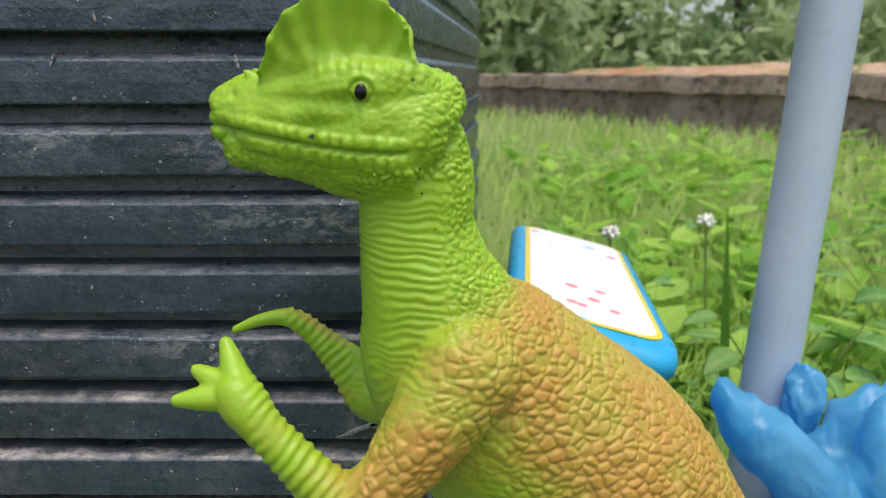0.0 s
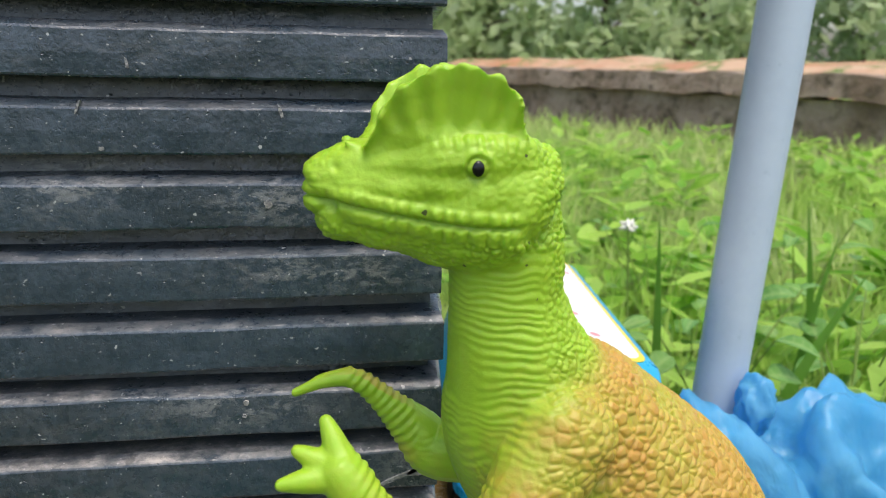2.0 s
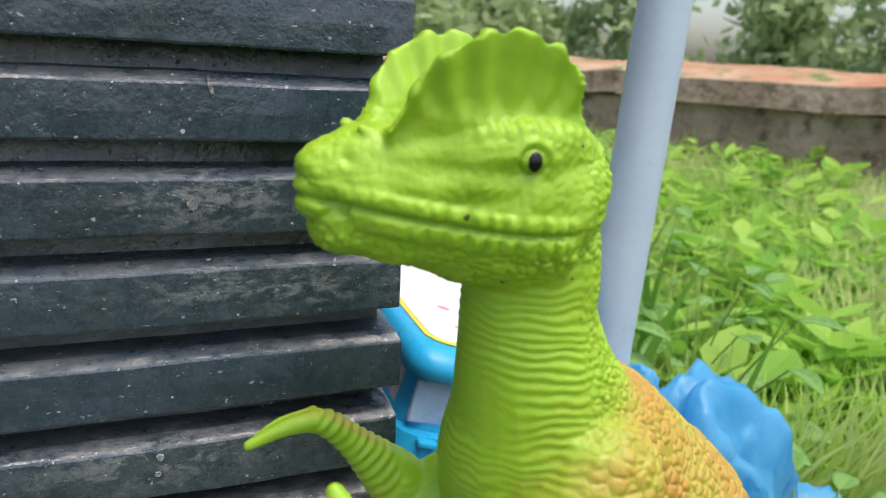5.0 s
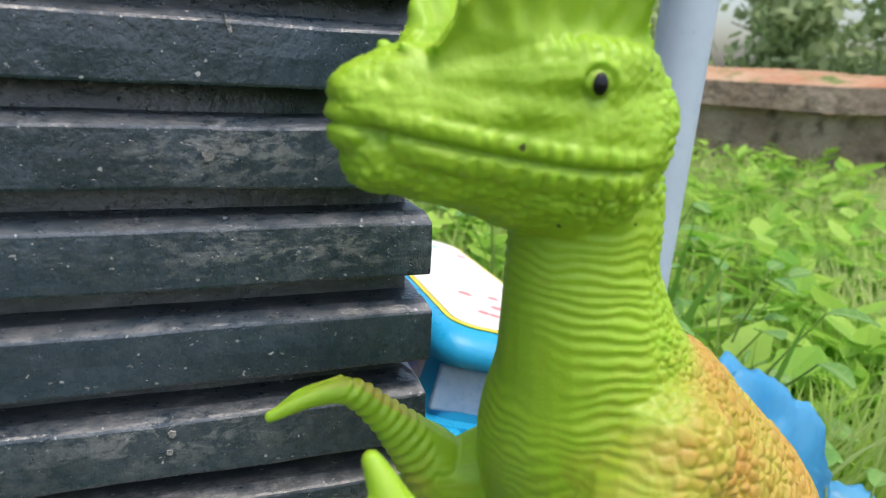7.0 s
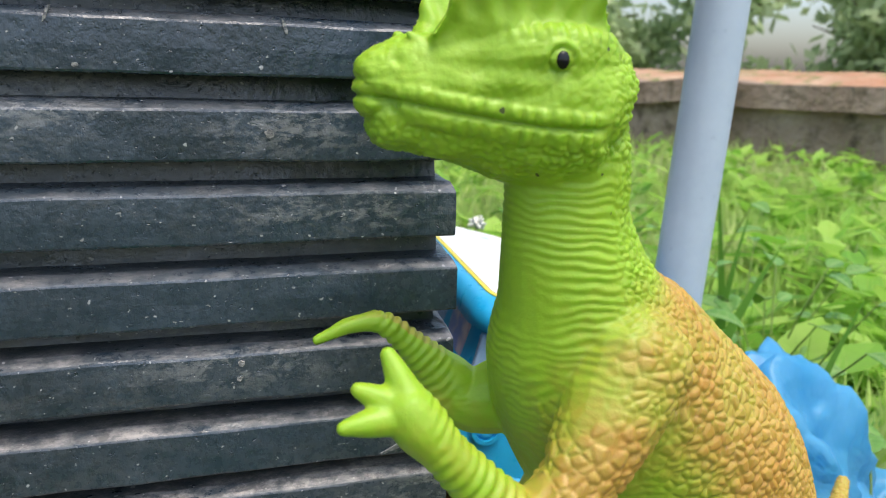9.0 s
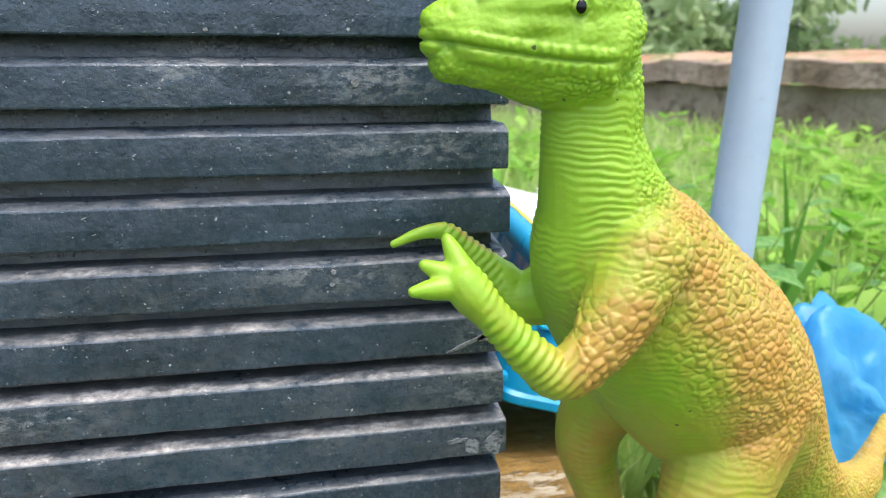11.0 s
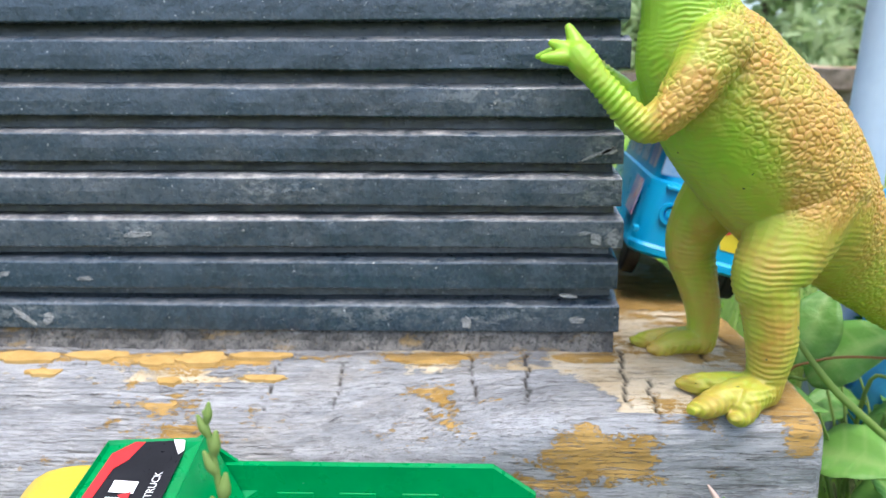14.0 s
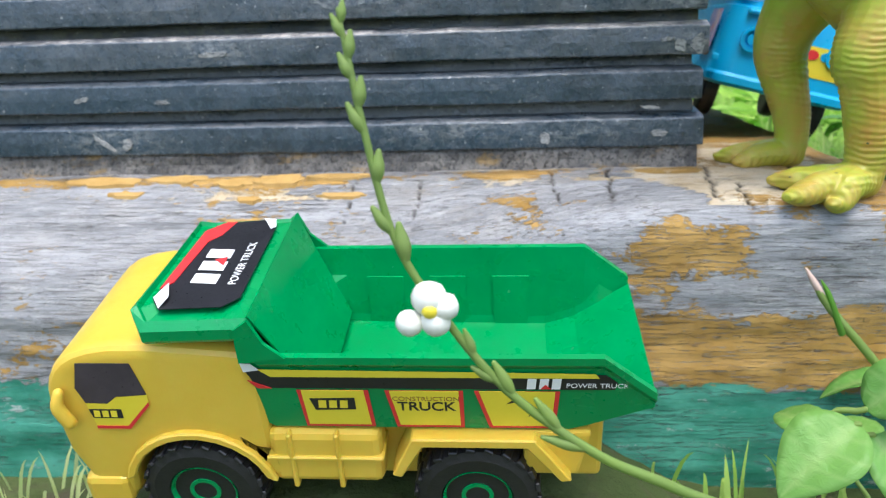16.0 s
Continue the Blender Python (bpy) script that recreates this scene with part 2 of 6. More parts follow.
def box(bm, lo, hi, bevel=0.0, m=None, segments=2):
    made = bmesh.ops.create_cube(bm, size=1)["verts"]
    size, mid = Vector(hi) - Vector(lo), (Vector(hi) + Vector(lo)) / 2
    for v in made:
        v.co = Vector((v.co.x * size.x, v.co.y * size.y, v.co.z * size.z)) + mid
    if bevel:
        edges = list({e for v in made for e in v.link_edges})
        made = bmesh.ops.bevel(bm, geom=edges, offset=bevel, segments=segments, affect="EDGES", profile=0.5)["verts"]
    if m is not None:
        bmesh.ops.transform(bm, matrix=m, verts=list({v for v in made}))
    return bm


def fractal(x, y, z, h=1.0, octaves=4):
    return noise.fractal((x, y, z), h, 2.0, octaves)


def smooth_step(v, lo, hi):
    u = np.clip((v - lo) / (hi - lo), 0, 1)
    return u * u * (3 - 2 * u)


# ---- ground ----
def ground_height(x, y):
    mound = math.exp(-((x + 0.18) / 0.125) ** 6 - ((y - 0.13) / 0.075) ** 6)
    bed = -0.149 * (1 - mound) + (-0.1505 + 0.259 * y) * mound
    return bed + 0.006 * fractal(x * 9, y * 9, 0.3) * min(1.0, 0.2 + abs(y - 0.1))


def build_ground():
    bm = bmesh.new()
    xs = np.concatenate([-np.geomspace(400, 0.7, 22), np.linspace(-0.6, 0.6, 61), np.geomspace(0.7, 400, 22)])
    ys = np.concatenate([-np.geomspace(400, 0.5, 18), np.linspace(-0.4, 1.0, 57), np.geomspace(1.1, 400, 26)])
    rows = [[(x, y, ground_height(x, y) if abs(x) < 8 and abs(y) < 12 else -0.149) for x in xs] for y in ys]
    rings_to(bm, rows, closed=False, caps=False)
    n = Nodes("soil_and_moss", 0.9, spec=0.2)
    c = n.mix(n.step(n.noise(6, 6), 0.35, 0.65), (0.045, 0.07, 0.02), (0.095, 0.115, 0.04))
    c = n.mix(n.step(n.noise(40, 5), 0.5, 0.7), c, (0.075, 0.06, 0.04))
    n.color(c).bump(n.noise(120, 5), 0.004)
    return tagged(part("ground", bm, n.mat, smooth=True), "dark soil with moss and short green weeds", "ground", kind="structure")


build_ground()

# ---- pillar of dark slats ----
PILLAR_FRONT = 0.262
SLAT_FEET = [0.0045, 0.0278, 0.0500, 0.0722, 0.0950, 0.1188, 0.1423, 0.1660, 0.1892, 0.2128] + [0.2363 + 0.0236 * k for k in range(15)]


def slat_mesh(seed):
    rng, lift = random.Random(seed), SLAT_FEET[seed]
    gap = SLAT_FEET[seed + 1] - lift
    profile = [(0.0, 0.0150), (0.0, 0.0009), (0.0002, 0.0003), (0.0008, 0.0), (0.0072, -0.0002), (0.0138, 0.0), (0.0145, 0.0003),
               (0.0149, 0.0010), (0.0157, 0.0025), (0.0166, 0.0044), (0.0169, 0.0140), (gap + 0.0002, 0.0148)]
    right = -0.0145 + rng.uniform(-0.0012, 0.0012)
    xs = np.concatenate([np.linspace(-0.75, -0.42, 12), np.linspace(-0.41, -0.05, 150), np.linspace(-0.048, 0.0, 26)])
    chip_z, chip_size = rng.uniform(0.002, 0.014), rng.choice([0.0, 0.0008, 0.0015, 0.0025])
    bm = bmesh.new()
    vs = []
    for z, inset in profile:
        ring = []
        for x0 in xs:
            x = -0.75 + (x0 + 0.75) * (right - 0.2 * inset + 0.75) / 0.75
            w = fractal(x * 45, seed * 3.1, z * 160)
            near = math.exp(-((x - right) / 0.004) ** 2)
            y = PILLAR_FRONT + inset + 0.00035 * w + 0.0007 * near * (0.6 + 0.7 * fractal(seed, z * 300, 1))
            zz = z + 0.0004 * fractal(x * 30, seed * 1.7, 5 + round(z * 100)) + 0.0005 * math.sin(x * 7 + seed)
            ring.append(Vector((x, y, zz + lift)))
        for u in np.linspace(0.012, 1, 36):
            x, y = right - 0.2 * inset + u * 0.046, PILLAR_FRONT + u * 0.44 + inset * (1 - u)
            near = math.exp(-(u / 0.012) ** 2)
            ring.append(Vector((x + 0.0003 * fractal(seed, y * 60, z * 200) - chip_size * near * math.exp(-((z - chip_z) / 0.005) ** 2), y, z + lift)))
        ring += [Vector((-0.75, 0.705, z + lift))]
        vs.append(ring)
    rings_to(bm, vs)
    bm.normal_update()
    me = mesh_of("slat", bm, SLATE)
    layer = me.attributes.new("groove", "FLOAT", "POINT")
    count = len(vs[0])
    values = []
    moss = []
    for z, inset in profile:
        values += [0.95 if z > 0.0167 else (1.0 if z > 0.0147 else (0.6 if z > 0.0143 else 0.1))] * count
        moss += [1.0 if z > 0.0167 else 0.0] * count
    me.attributes.new("moss", "FLOAT", "POINT").data.foreach_set("value", moss)
    strength = {0: 0.2, 1: 0.22, 2: 0.95, 3: 1.0, 4: 0.7, 5: 0.55, 6: 0.3}.get(seed, 0.16)
    layer.data.foreach_set("value", [v * strength for v in values])
    # Weights of the painted highlight: strongest at the face's upper edge, weaker beside it.
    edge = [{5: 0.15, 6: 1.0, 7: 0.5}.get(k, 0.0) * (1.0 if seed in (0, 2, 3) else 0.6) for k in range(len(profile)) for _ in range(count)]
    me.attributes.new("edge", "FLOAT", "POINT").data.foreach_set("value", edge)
    blobs = ((-0.025, 0.102, 0.010), (-0.03, 0.079, 0.016), (-0.022, 0.055, 0.012), (-0.15, 0.0145, 0.03), (-0.075, 0.0145, 0.03), (-0.065, 0.2, 0.024), (-0.05, 0.177, 0.034), (-0.33, 0.012, 0.026), (-0.27, 0.06, 0.022), (-0.08, 0.13, 0.03), (-0.018, 0.082, 0.014), (-0.13, 0.205, 0.02), (-0.2, 0.083, 0.03))
    scuffs = [min(1.0, sum(math.exp(-((p.x - bx) / w) ** 2 - ((p.z - bz) / 0.007) ** 2) for bx, bz, w in blobs)) for ring in vs for p in ring]
    me.attributes.new("scuff", "FLOAT", "POINT").data.foreach_set("value", scuffs)
    return me


def build_pillar():
    pillar = empty("wall_pillar", pose(0, 0, 0), "dark slate-grey painted pillar of stacked ribbed slats, scuffed and dusty", "pillar", kind="structure")
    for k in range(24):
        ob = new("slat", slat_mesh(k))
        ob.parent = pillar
    bm, rings = bmesh.new(), []
    for z, inset in ((-0.0125, -0.0015), (-0.0060, 0.0006), (-0.0020, 0.0016), (0.0020, 0.0018), (0.0050, 0.0030)):
        ring = []
        for x in np.concatenate([np.linspace(-0.75, -0.42, 10), np.linspace(-0.415, -0.016, 260)]):
            rough = 0.0012 * fractal(x * 120, z * 200, 3) + 0.0011 * fractal(x * 420, z * 500, 7)
            ring.append(Vector((x, PILLAR_FRONT + inset + rough, z)))
        ring += [Vector((-0.016 + 0.044 * u + 0.0008 * fractal(u * 40, z * 300, 2), PILLAR_FRONT + 0.44 * u + inset, z)) for u in np.linspace(0.01, 1, 40)] + [Vector((-0.75, 0.70, z))]
        rings.append(ring)
    part("mortar_bed", rings_to(bm, rings), MORTAR, pillar, "rough grey mortar bed below the slats")
    rng = random.Random(77)
    for x, z, w, h, turn in ((-0.0712, 0.1976, 0.0013, 0.0014, 0), (-0.0665, 0.2268, 0.0005, 0.0022, 15), (-0.111, 0.2405, 0.0004, 0.0018, 12), (-0.126, 0.2275, 0.0004, 0.0022, -20), (-0.0805, 0.1302, 0.0010, 0.0009, 0), (-0.0812, 0.1255, 0.0009, 0.0007, 0), (-0.12, 0.2152, 0.0008, 0.0006, 0), (-0.213, 0.0592, 0.0008, 0.0007, 0),
                             (-0.095, 0.0098, 0.0026, 0.0034, 0), (-0.036, 0.0112, 0.0046, 0.0017, 0), (-0.041, 0.0245, 0.0050, 0.0010, -4), (-0.0275, 0.0556, 0.0030, 0.0036, 20), (-0.0185, 0.0556, 0.0038, 0.0044, 0),
                             (-0.0285, 0.0995, 0.0110, 0.0009, 22), (-0.0225, 0.1012, 0.0036, 0.0017, 10), (-0.034, 0.0583, 0.0040, 0.0011, 5), (-0.335, 0.0108, 0.0080, 0.0014, -35), (-0.322, 0.0102, 0.0030, 0.0036, -30), (-0.27, 0.0568, 0.0085, 0.0014, 3), (-0.3, 0.0325, 0.0045, 0.0012, 0),
                             (-0.345, 0.0345, 0.004, 0.0016, 12)):
        bm = bmesh.new()
        ca, sa, rim, top = math.cos(radians(turn)), math.sin(radians(turn)), [], []
        for k in range(22):
            a = 2 * math.pi * k / 22
            r = 1 + 0.5 * noise.noise((x * 900 + math.cos(a) * 1.6, z * 700 + math.sin(a) * 1.6, 3)) + rng.uniform(-0.1, 0.1)
            u, v = math.cos(a) * w * r, math.sin(a) * h * r
            rim.append(Vector((x + u * ca - v * sa, PILLAR_FRONT + 0.0012, z + u * sa + v * ca)))
            top.append(Vector((x + (u * ca - v * sa) * 0.93, PILLAR_FRONT - 0.0007, z + (u * sa + v * ca) * 0.93)))
        rings_to(bm, [rim, top])
        part("paint_chip", bm, CHIP, pillar, "pale chipped spot of bare filler")


build_pillar()


# ---- timber base ----
BASE_RIGHT = 0.066


def base_profile(x):
    """y and z of the base's outline from its back to its foot, with the edge more worn to one side."""
    worn = 1 - float(smooth_step(np.array(x), -0.2, -0.03))
    return [(0.75, -0.0065), (0.5, -0.0065), (0.36, -0.0065), (0.27, -0.0065), (0.245 + 0.004 * worn, -0.0078 - 0.004 * worn), (0.215 + 0.012 * worn, -0.0092 - 0.017 * worn), (0.199 + 0.008 * worn, -0.0108 - 0.025 * worn),
            (0.190 + 0.004 * worn, -0.0160 - 0.031 * worn), (0.187, -0.028 - 0.033 * worn), (0.187, -0.075), (0.186, -0.12), (0.187, -0.2)]


def build_base():
    xs = np.concatenate([np.linspace(-0.8, -0.46, 12), np.linspace(-0.45, BASE_RIGHT - 0.006, 330)])
    xs = np.concatenate([xs, BASE_RIGHT - np.array([0.0045, 0.003, 0.0016, 0.0007, 0.0])])
    cracks = [(-0.062, 0.255, 0.205, 0.0009, 1), (-0.093, 0.251, 0.215, 0.0006, 2), (-0.013, 0.262, 0.2, 0.0009, 3), (-0.195, 0.25, 0.22, 0.0004, 9), (0.026, 0.3, 0.25, 0.001, 4), (-0.16, 0.245, 0.225, 0.0005, 5), (0.045, 0.33, 0.27, 0.0009, 6), (-0.005, 0.222, 0.192, 0.0008, 7)]
    rings, crack_values, ochre, green, cream = [], [], [], [], []
    for x in xs:
        end = max(0.0, (x - (BASE_RIGHT - 0.006)) / 0.006)
        pull = 0.004 * (1 - math.sqrt(max(0.0, 1 - end * end)))
        line = spline([(y, z) for y, z in base_profile(min(x, 0.06))], 1 + 22)
        ring = []
        for y, z in line:
            on_top = float(smooth_step(np.array(y), 0.186, 0.2))
            cut = 0.0
            for cx, y0, y1, width, seed in cracks:
                if y1 - 0.008 < y < y0 + 0.006 and z > -0.05:
                    mid = cx + 0.003 * fractal(seed, y * 45, 2) + 0.0013 * fractal(seed + 9, y * 220, 5) - 0.18 * (y0 - y) * (0.6 if seed % 2 else -0.5)
                    cut = max(cut, math.exp(-((x - mid) / width) ** 2) * float(smooth_step(np.array(y), y1 - 0.008, y1 + 0.01)))
            d = 0.0008 * fractal(x * 12, y * 90, z * 90) + 0.0005 * fractal(x * 50, y * 200, z * 200) - 0.0016 * cut
            bump = 0.0009 * fractal(x * 6, 3, z * 30)
            ring.append(Vector((x, y + pull * (1 if y < 0.25 else 0) - (d + bump) * (1 - on_top), z + d * on_top - pull * on_top)))
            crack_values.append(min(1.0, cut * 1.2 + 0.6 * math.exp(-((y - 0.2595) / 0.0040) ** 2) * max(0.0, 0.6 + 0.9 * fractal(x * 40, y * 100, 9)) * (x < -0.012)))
            wob = fractal(x * 14, y * 14, z * 20)
            right_top = float(smooth_step(np.array(x + 0.25 * (y - 0.262)), -0.062, -0.015)) * (1.0 if y > 0.195 else 0.0)
            strip = math.exp(-((y - 0.254) / 0.007) ** 2) * (0.85 if x < -0.2 else 0.5)
            patch = math.exp(-((x + 0.035) / 0.028) ** 2 - ((z + 0.03) / 0.012) ** 2) * (y < 0.2)
            band = math.exp(-((x - 0.02) / 0.075) ** 4 - ((z + 0.078) / 0.021) ** 4) * (y < 0.195) * 0.85
            back = 0.35 if y > 0.3 else 0.0
            rim = 0.75 * math.exp(-((x - 0.055) / 0.012) ** 2) * (z > -0.03)
            ochre.append(float(np.clip(0.325 + 0.16 * wob + max(strip * 0.3, patch * 0.34, band * 0.42, back * 0.5, rim * 0.4, 0.07 * right_top), 0, 1)))
            cream.append(float(np.clip(0.3 + 0.14 * wob + 0.6 * right_top + 0.12 * (y > 0.24), 0, 1)))
            low = float(smooth_step(np.array(-z), 0.084, 0.112)) * (y < 0.2)
            green.append(float(np.clip(0.1 + 0.1 * wob + 0.78 * low, 0, 1)))
        rings.append(ring)
    bm = rings_to(bmesh.new(), rings, closed=False, caps=False)
    last = [v for v in bm.verts][-len(rings[0]):]
    foot = bm.verts.new((BASE_RIGHT, 0.75, -0.2))
    bm.faces.new(last + [foot])
    bm.normal_update()
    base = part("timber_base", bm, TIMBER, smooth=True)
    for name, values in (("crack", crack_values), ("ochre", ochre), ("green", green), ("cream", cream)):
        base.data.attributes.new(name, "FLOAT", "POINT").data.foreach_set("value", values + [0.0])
    rng = random.Random(31)
    for x, y, w, h in ((-0.335, 0.2535, 0.020, 0.0042), (-0.292, 0.2545, 0.015, 0.0040), (-0.262, 0.2515, 0.011, 0.0036), (-0.236, 0.2530, 0.013, 0.0046), (-0.206, 0.2555, 0.016, 0.0032), (-0.318, 0.2440, 0.010, 0.0022), (-0.25, 0.2400, 0.007, 0.0022), (-0.20, 0.2420, 0.012, 0.0020)):
        prof = spline([(a, b) for a, b in base_profile(x)], 12)
        bm, low, high = bmesh.new(), [], []
        for k in range(26):
            a = 2 * math.pi * k / 26
            r = 1 + 0.45 * noise.noise((x * 400 + math.cos(a) * 1.8, y * 300 + math.sin(a) * 1.8, 8)) + rng.uniform(-0.08, 0.08)
            px, py = x + math.cos(a) * w * r, min(y + math.sin(a) * h * r, 0.2612)
            pz = min(prof, key=lambda q: abs(q[0] - py))[1]
            curl = 0.0012 * max(0.0, -math.sin(a))
            low.append(Vector((px, py, pz - 0.002)))
            high.append(Vector((px, py + 0.0003, pz + 0.0007 + curl)))
        rings_to(bm, [low, high])
        part("paint_flake", bm, OCHRE, base, "raised curling flake of ochre paint")
    return tagged(base, "weathered grey timber base with peeling ochre and green paint and cracks", "timber base", kind="structure")


build_base()


# ---- toy dinosaur ----
def crest_plate(bm, side):
    """One thin scalloped crest plate, leaning out from the head."""
    rows = []
    for u in np.linspace(0, 1, 64):
        x = -0.0440 + 0.0385 * u
        top = 0.0190 * math.sin(math.pi * (0.1 + 0.68 * u)) ** 0.7 * (0.97 + 0.055 * abs(math.sin(u * math.pi * 8))) * (1 - 0.6 * max(0.0, (u - 0.9) / 0.1) ** 2) * (0.3 + 0.7 * min(1.0, u / 0.14))
        foot = 0.2225 + 0.003 * math.sin(math.pi * u)
        row = []
        for s in (1, -1):
            for v in ((0.0, 0.3, 0.65, 1.0) if s > 0 else (1.0, 0.65, 0.3, 0.0)):
                thick = 0.0009 + 0.0022 * (1 - v) ** 2
                row.append(Vector((x - 0.001 * v, 0.2035 + side * ((0.0055 + 0.0045 * min(1.0, u / 0.3)) + 0.0045 * v) + s * thick, foot - 0.004 * (v == 0) + v * max(top - 0.002, 0.001))))
        rows.append(row)
    rings_to(bm, rows)


def dinosaur_blobs():
    bm = bmesh.new()
    tube(bm, [(-0.0105, 0.2045, 0.206, 0.0118), (-0.0090, 0.2045, 0.200, 0.0142, 0.0142), (-0.0074, 0.2045, 0.193, 0.0148, 0.0140), (-0.0066, 0.2045, 0.182, 0.0156, 0.0145), (-0.0030, 0.2050, 0.166, 0.0198, 0.018), (0.004, 0.2085, 0.149, 0.0283, 0.025),
              (0.0212, 0.216, 0.126, 0.0342, 0.032), (0.0448, 0.224, 0.1025, 0.0370, 0.036), (0.0645, 0.231, 0.0807, 0.0335, 0.034), (0.084, 0.238, 0.062, 0.0265, 0.026),
              (0.1046, 0.245, 0.0417, 0.0185, 0.018), (0.1346, 0.258, 0.0185, 0.0125), (0.1766, 0.285, 0.0035, 0.0095), (0.21, 0.315, -0.003, 0.006), (0.245, 0.345, 0.002, 0.003)], 8, 28)
    tube(bm, [(-0.0545, 0.2035, 0.2108, 0.0052, 0.0055), (-0.0517, 0.2035, 0.2128, 0.0096, 0.0086), (-0.045, 0.2035, 0.2124, 0.0125, 0.0112), (-0.036, 0.2035, 0.2108, 0.0140, 0.0138),
              (-0.024, 0.2035, 0.2092, 0.0170, 0.0172), (-0.014, 0.2035, 0.2080, 0.0184, 0.0188), (-0.008, 0.2035, 0.2075, 0.0182, 0.0184), (-0.005, 0.2035, 0.2072, 0.0172, 0.0174), (-0.0022, 0.2035, 0.206, 0.0150, 0.0155), (-0.0004, 0.2035, 0.205, 0.0112, 0.0118), (0.0006, 0.2035, 0.2045, 0.006, 0.006)], 8, 28)
    tube(bm, [(-0.0075, 0.204, 0.2145, 0.0085), (-0.0062, 0.204, 0.206, 0.0120), (-0.0058, 0.2045, 0.196, 0.0138), (-0.0060, 0.2045, 0.186, 0.0140)], 6, 20)
    for side in (-1, 1):
        crest_plate(bm, side)
        tube(bm, [(-0.0420, 0.2035 + side * 0.0040, 0.2140, 0.0078), (-0.0320, 0.2035 + side * 0.0060, 0.2142, 0.0092), (-0.0200, 0.2035 + side * 0.0075, 0.2140, 0.0100), (-0.0100, 0.2035 + side * 0.0072, 0.2138, 0.0098)], 6, 16)
        tube(bm, [(-0.0440, 0.2035 + side * 0.0050, 0.2165, 0.0048), (-0.0350, 0.2035 + side * 0.0080, 0.2185, 0.0058), (-0.0260, 0.2035 + side * 0.0100, 0.2198, 0.0066), (-0.0160, 0.2035 + side * 0.0108, 0.2203, 0.0070), (-0.0080, 0.2035 + side * 0.0090, 0.2200, 0.0064), (-0.0050, 0.2035 + side * 0.0078, 0.2190, 0.0050)], 6, 16)
        tube(bm, [(-0.0440, 0.2035 + side * 0.0048, 0.2208, 0.0016), (-0.0468, 0.2035 + side * 0.0048, 0.2225, 0.0012), (-0.0486, 0.2035 + side * 0.0048, 0.2240, 0.0007)], 4, 8)
    tube(bm, [(-0.0508, 0.2035, 0.2055, 0.0058, 0.0072), (-0.043, 0.2035, 0.2045, 0.0066, 0.0095), (-0.03, 0.2035, 0.2025, 0.0078, 0.0125), (-0.015, 0.2035, 0.2, 0.011, 0.0152)], 6, 20)
    # near leg and far leg, with their toes
    tube(bm, [(0.062, 0.218, 0.09, 0.0255), (0.0475, 0.207, 0.064, 0.0195), (0.0395, 0.203, 0.0495, 0.0157), (0.0410, 0.202, 0.0385, 0.0129), (0.0435, 0.202, 0.019, 0.0113), (0.0425, 0.202, 0.005, 0.0090), (0.0410, 0.202, -0.003, 0.0088)], 7, 20)
    tube(bm, [(0.036, 0.25, 0.088, 0.0205), (0.0258, 0.262, 0.067, 0.0154), (0.0228, 0.265, 0.0505, 0.0132), (0.0272, 0.266, 0.0335, 0.0109), (0.0312, 0.267, 0.020, 0.0095), (0.0325, 0.267, 0.008, 0.0084), (0.0312, 0.267, -0.001, 0.0085)], 7, 20)
    for tip, wide in (((0.0052, 0.187, -0.0068), 0.0076), ((0.0230, 0.1835, -0.0095), 0.0074), ((0.0070, 0.214, -0.0045), 0.0066)):
        tube(bm, [(0.041, 0.202, -0.0022, 0.0075, 0.009), ((0.041 + tip[0]) / 2, (0.202 + tip[1]) / 2, -0.0035, 0.0066, wide), (tip[0] * 0.8 + 0.0082, tip[1] * 0.8 + 0.0404, tip[2] + 0.0005, 0.0052, wide * 0.85), (*tip, 0.0024, 0.0034)], 6, 14)
    for tip, wide in (((-0.0030, 0.273, -0.0028), 0.0064), ((0.0035, 0.2605, -0.0040), 0.0068)):
        tube(bm, [(0.031, 0.267, -0.0002, 0.0072, 0.0085), ((0.031 + tip[0]) / 2, (0.267 + tip[1]) / 2, -0.0008, 0.0064, wide), (tip[0] * 0.8 + 0.0062, tip[1] * 0.8 + 0.0534, tip[2] + 0.0006, 0.0052, wide * 0.85), (*tip, 0.0022, 0.0032)], 6, 14)
    # near arm with a spread palm
    tube(bm, [(0.006, 0.191, 0.15, 0.0150), (-0.004, 0.184, 0.136, 0.0115), (-0.0135, 0.180, 0.1245, 0.0084), (-0.0232, 0.1795, 0.1185, 0.0075), (-0.0305, 0.1795, 0.1232, 0.0064), (-0.0375, 0.180, 0.1305, 0.0056), (-0.0440, 0.1805, 0.1378, 0.0052), (-0.0485, 0.1820, 0.1430, 0.0062), (-0.0512, 0.1828, 0.1465, 0.0058)], 7, 16)
    for tip, bend in (((-0.0547, 0.1884, 0.1573), 0.0006), ((-0.0618, 0.1858, 0.1513), 0.0), ((-0.0660, 0.1809, 0.1457), -0.0006)):
        root, end = Vector((-0.0500, 0.1828, 0.1462)), Vector(tip)
        keys = [(*(root.lerp(end, f) + Vector((0, 0, bend))), r) for f, r in ((0.0, 0.0052), (0.35, 0.0037), (0.7, 0.0028), (0.96, 0.0018))]
        tube(bm, keys, 6, 10)
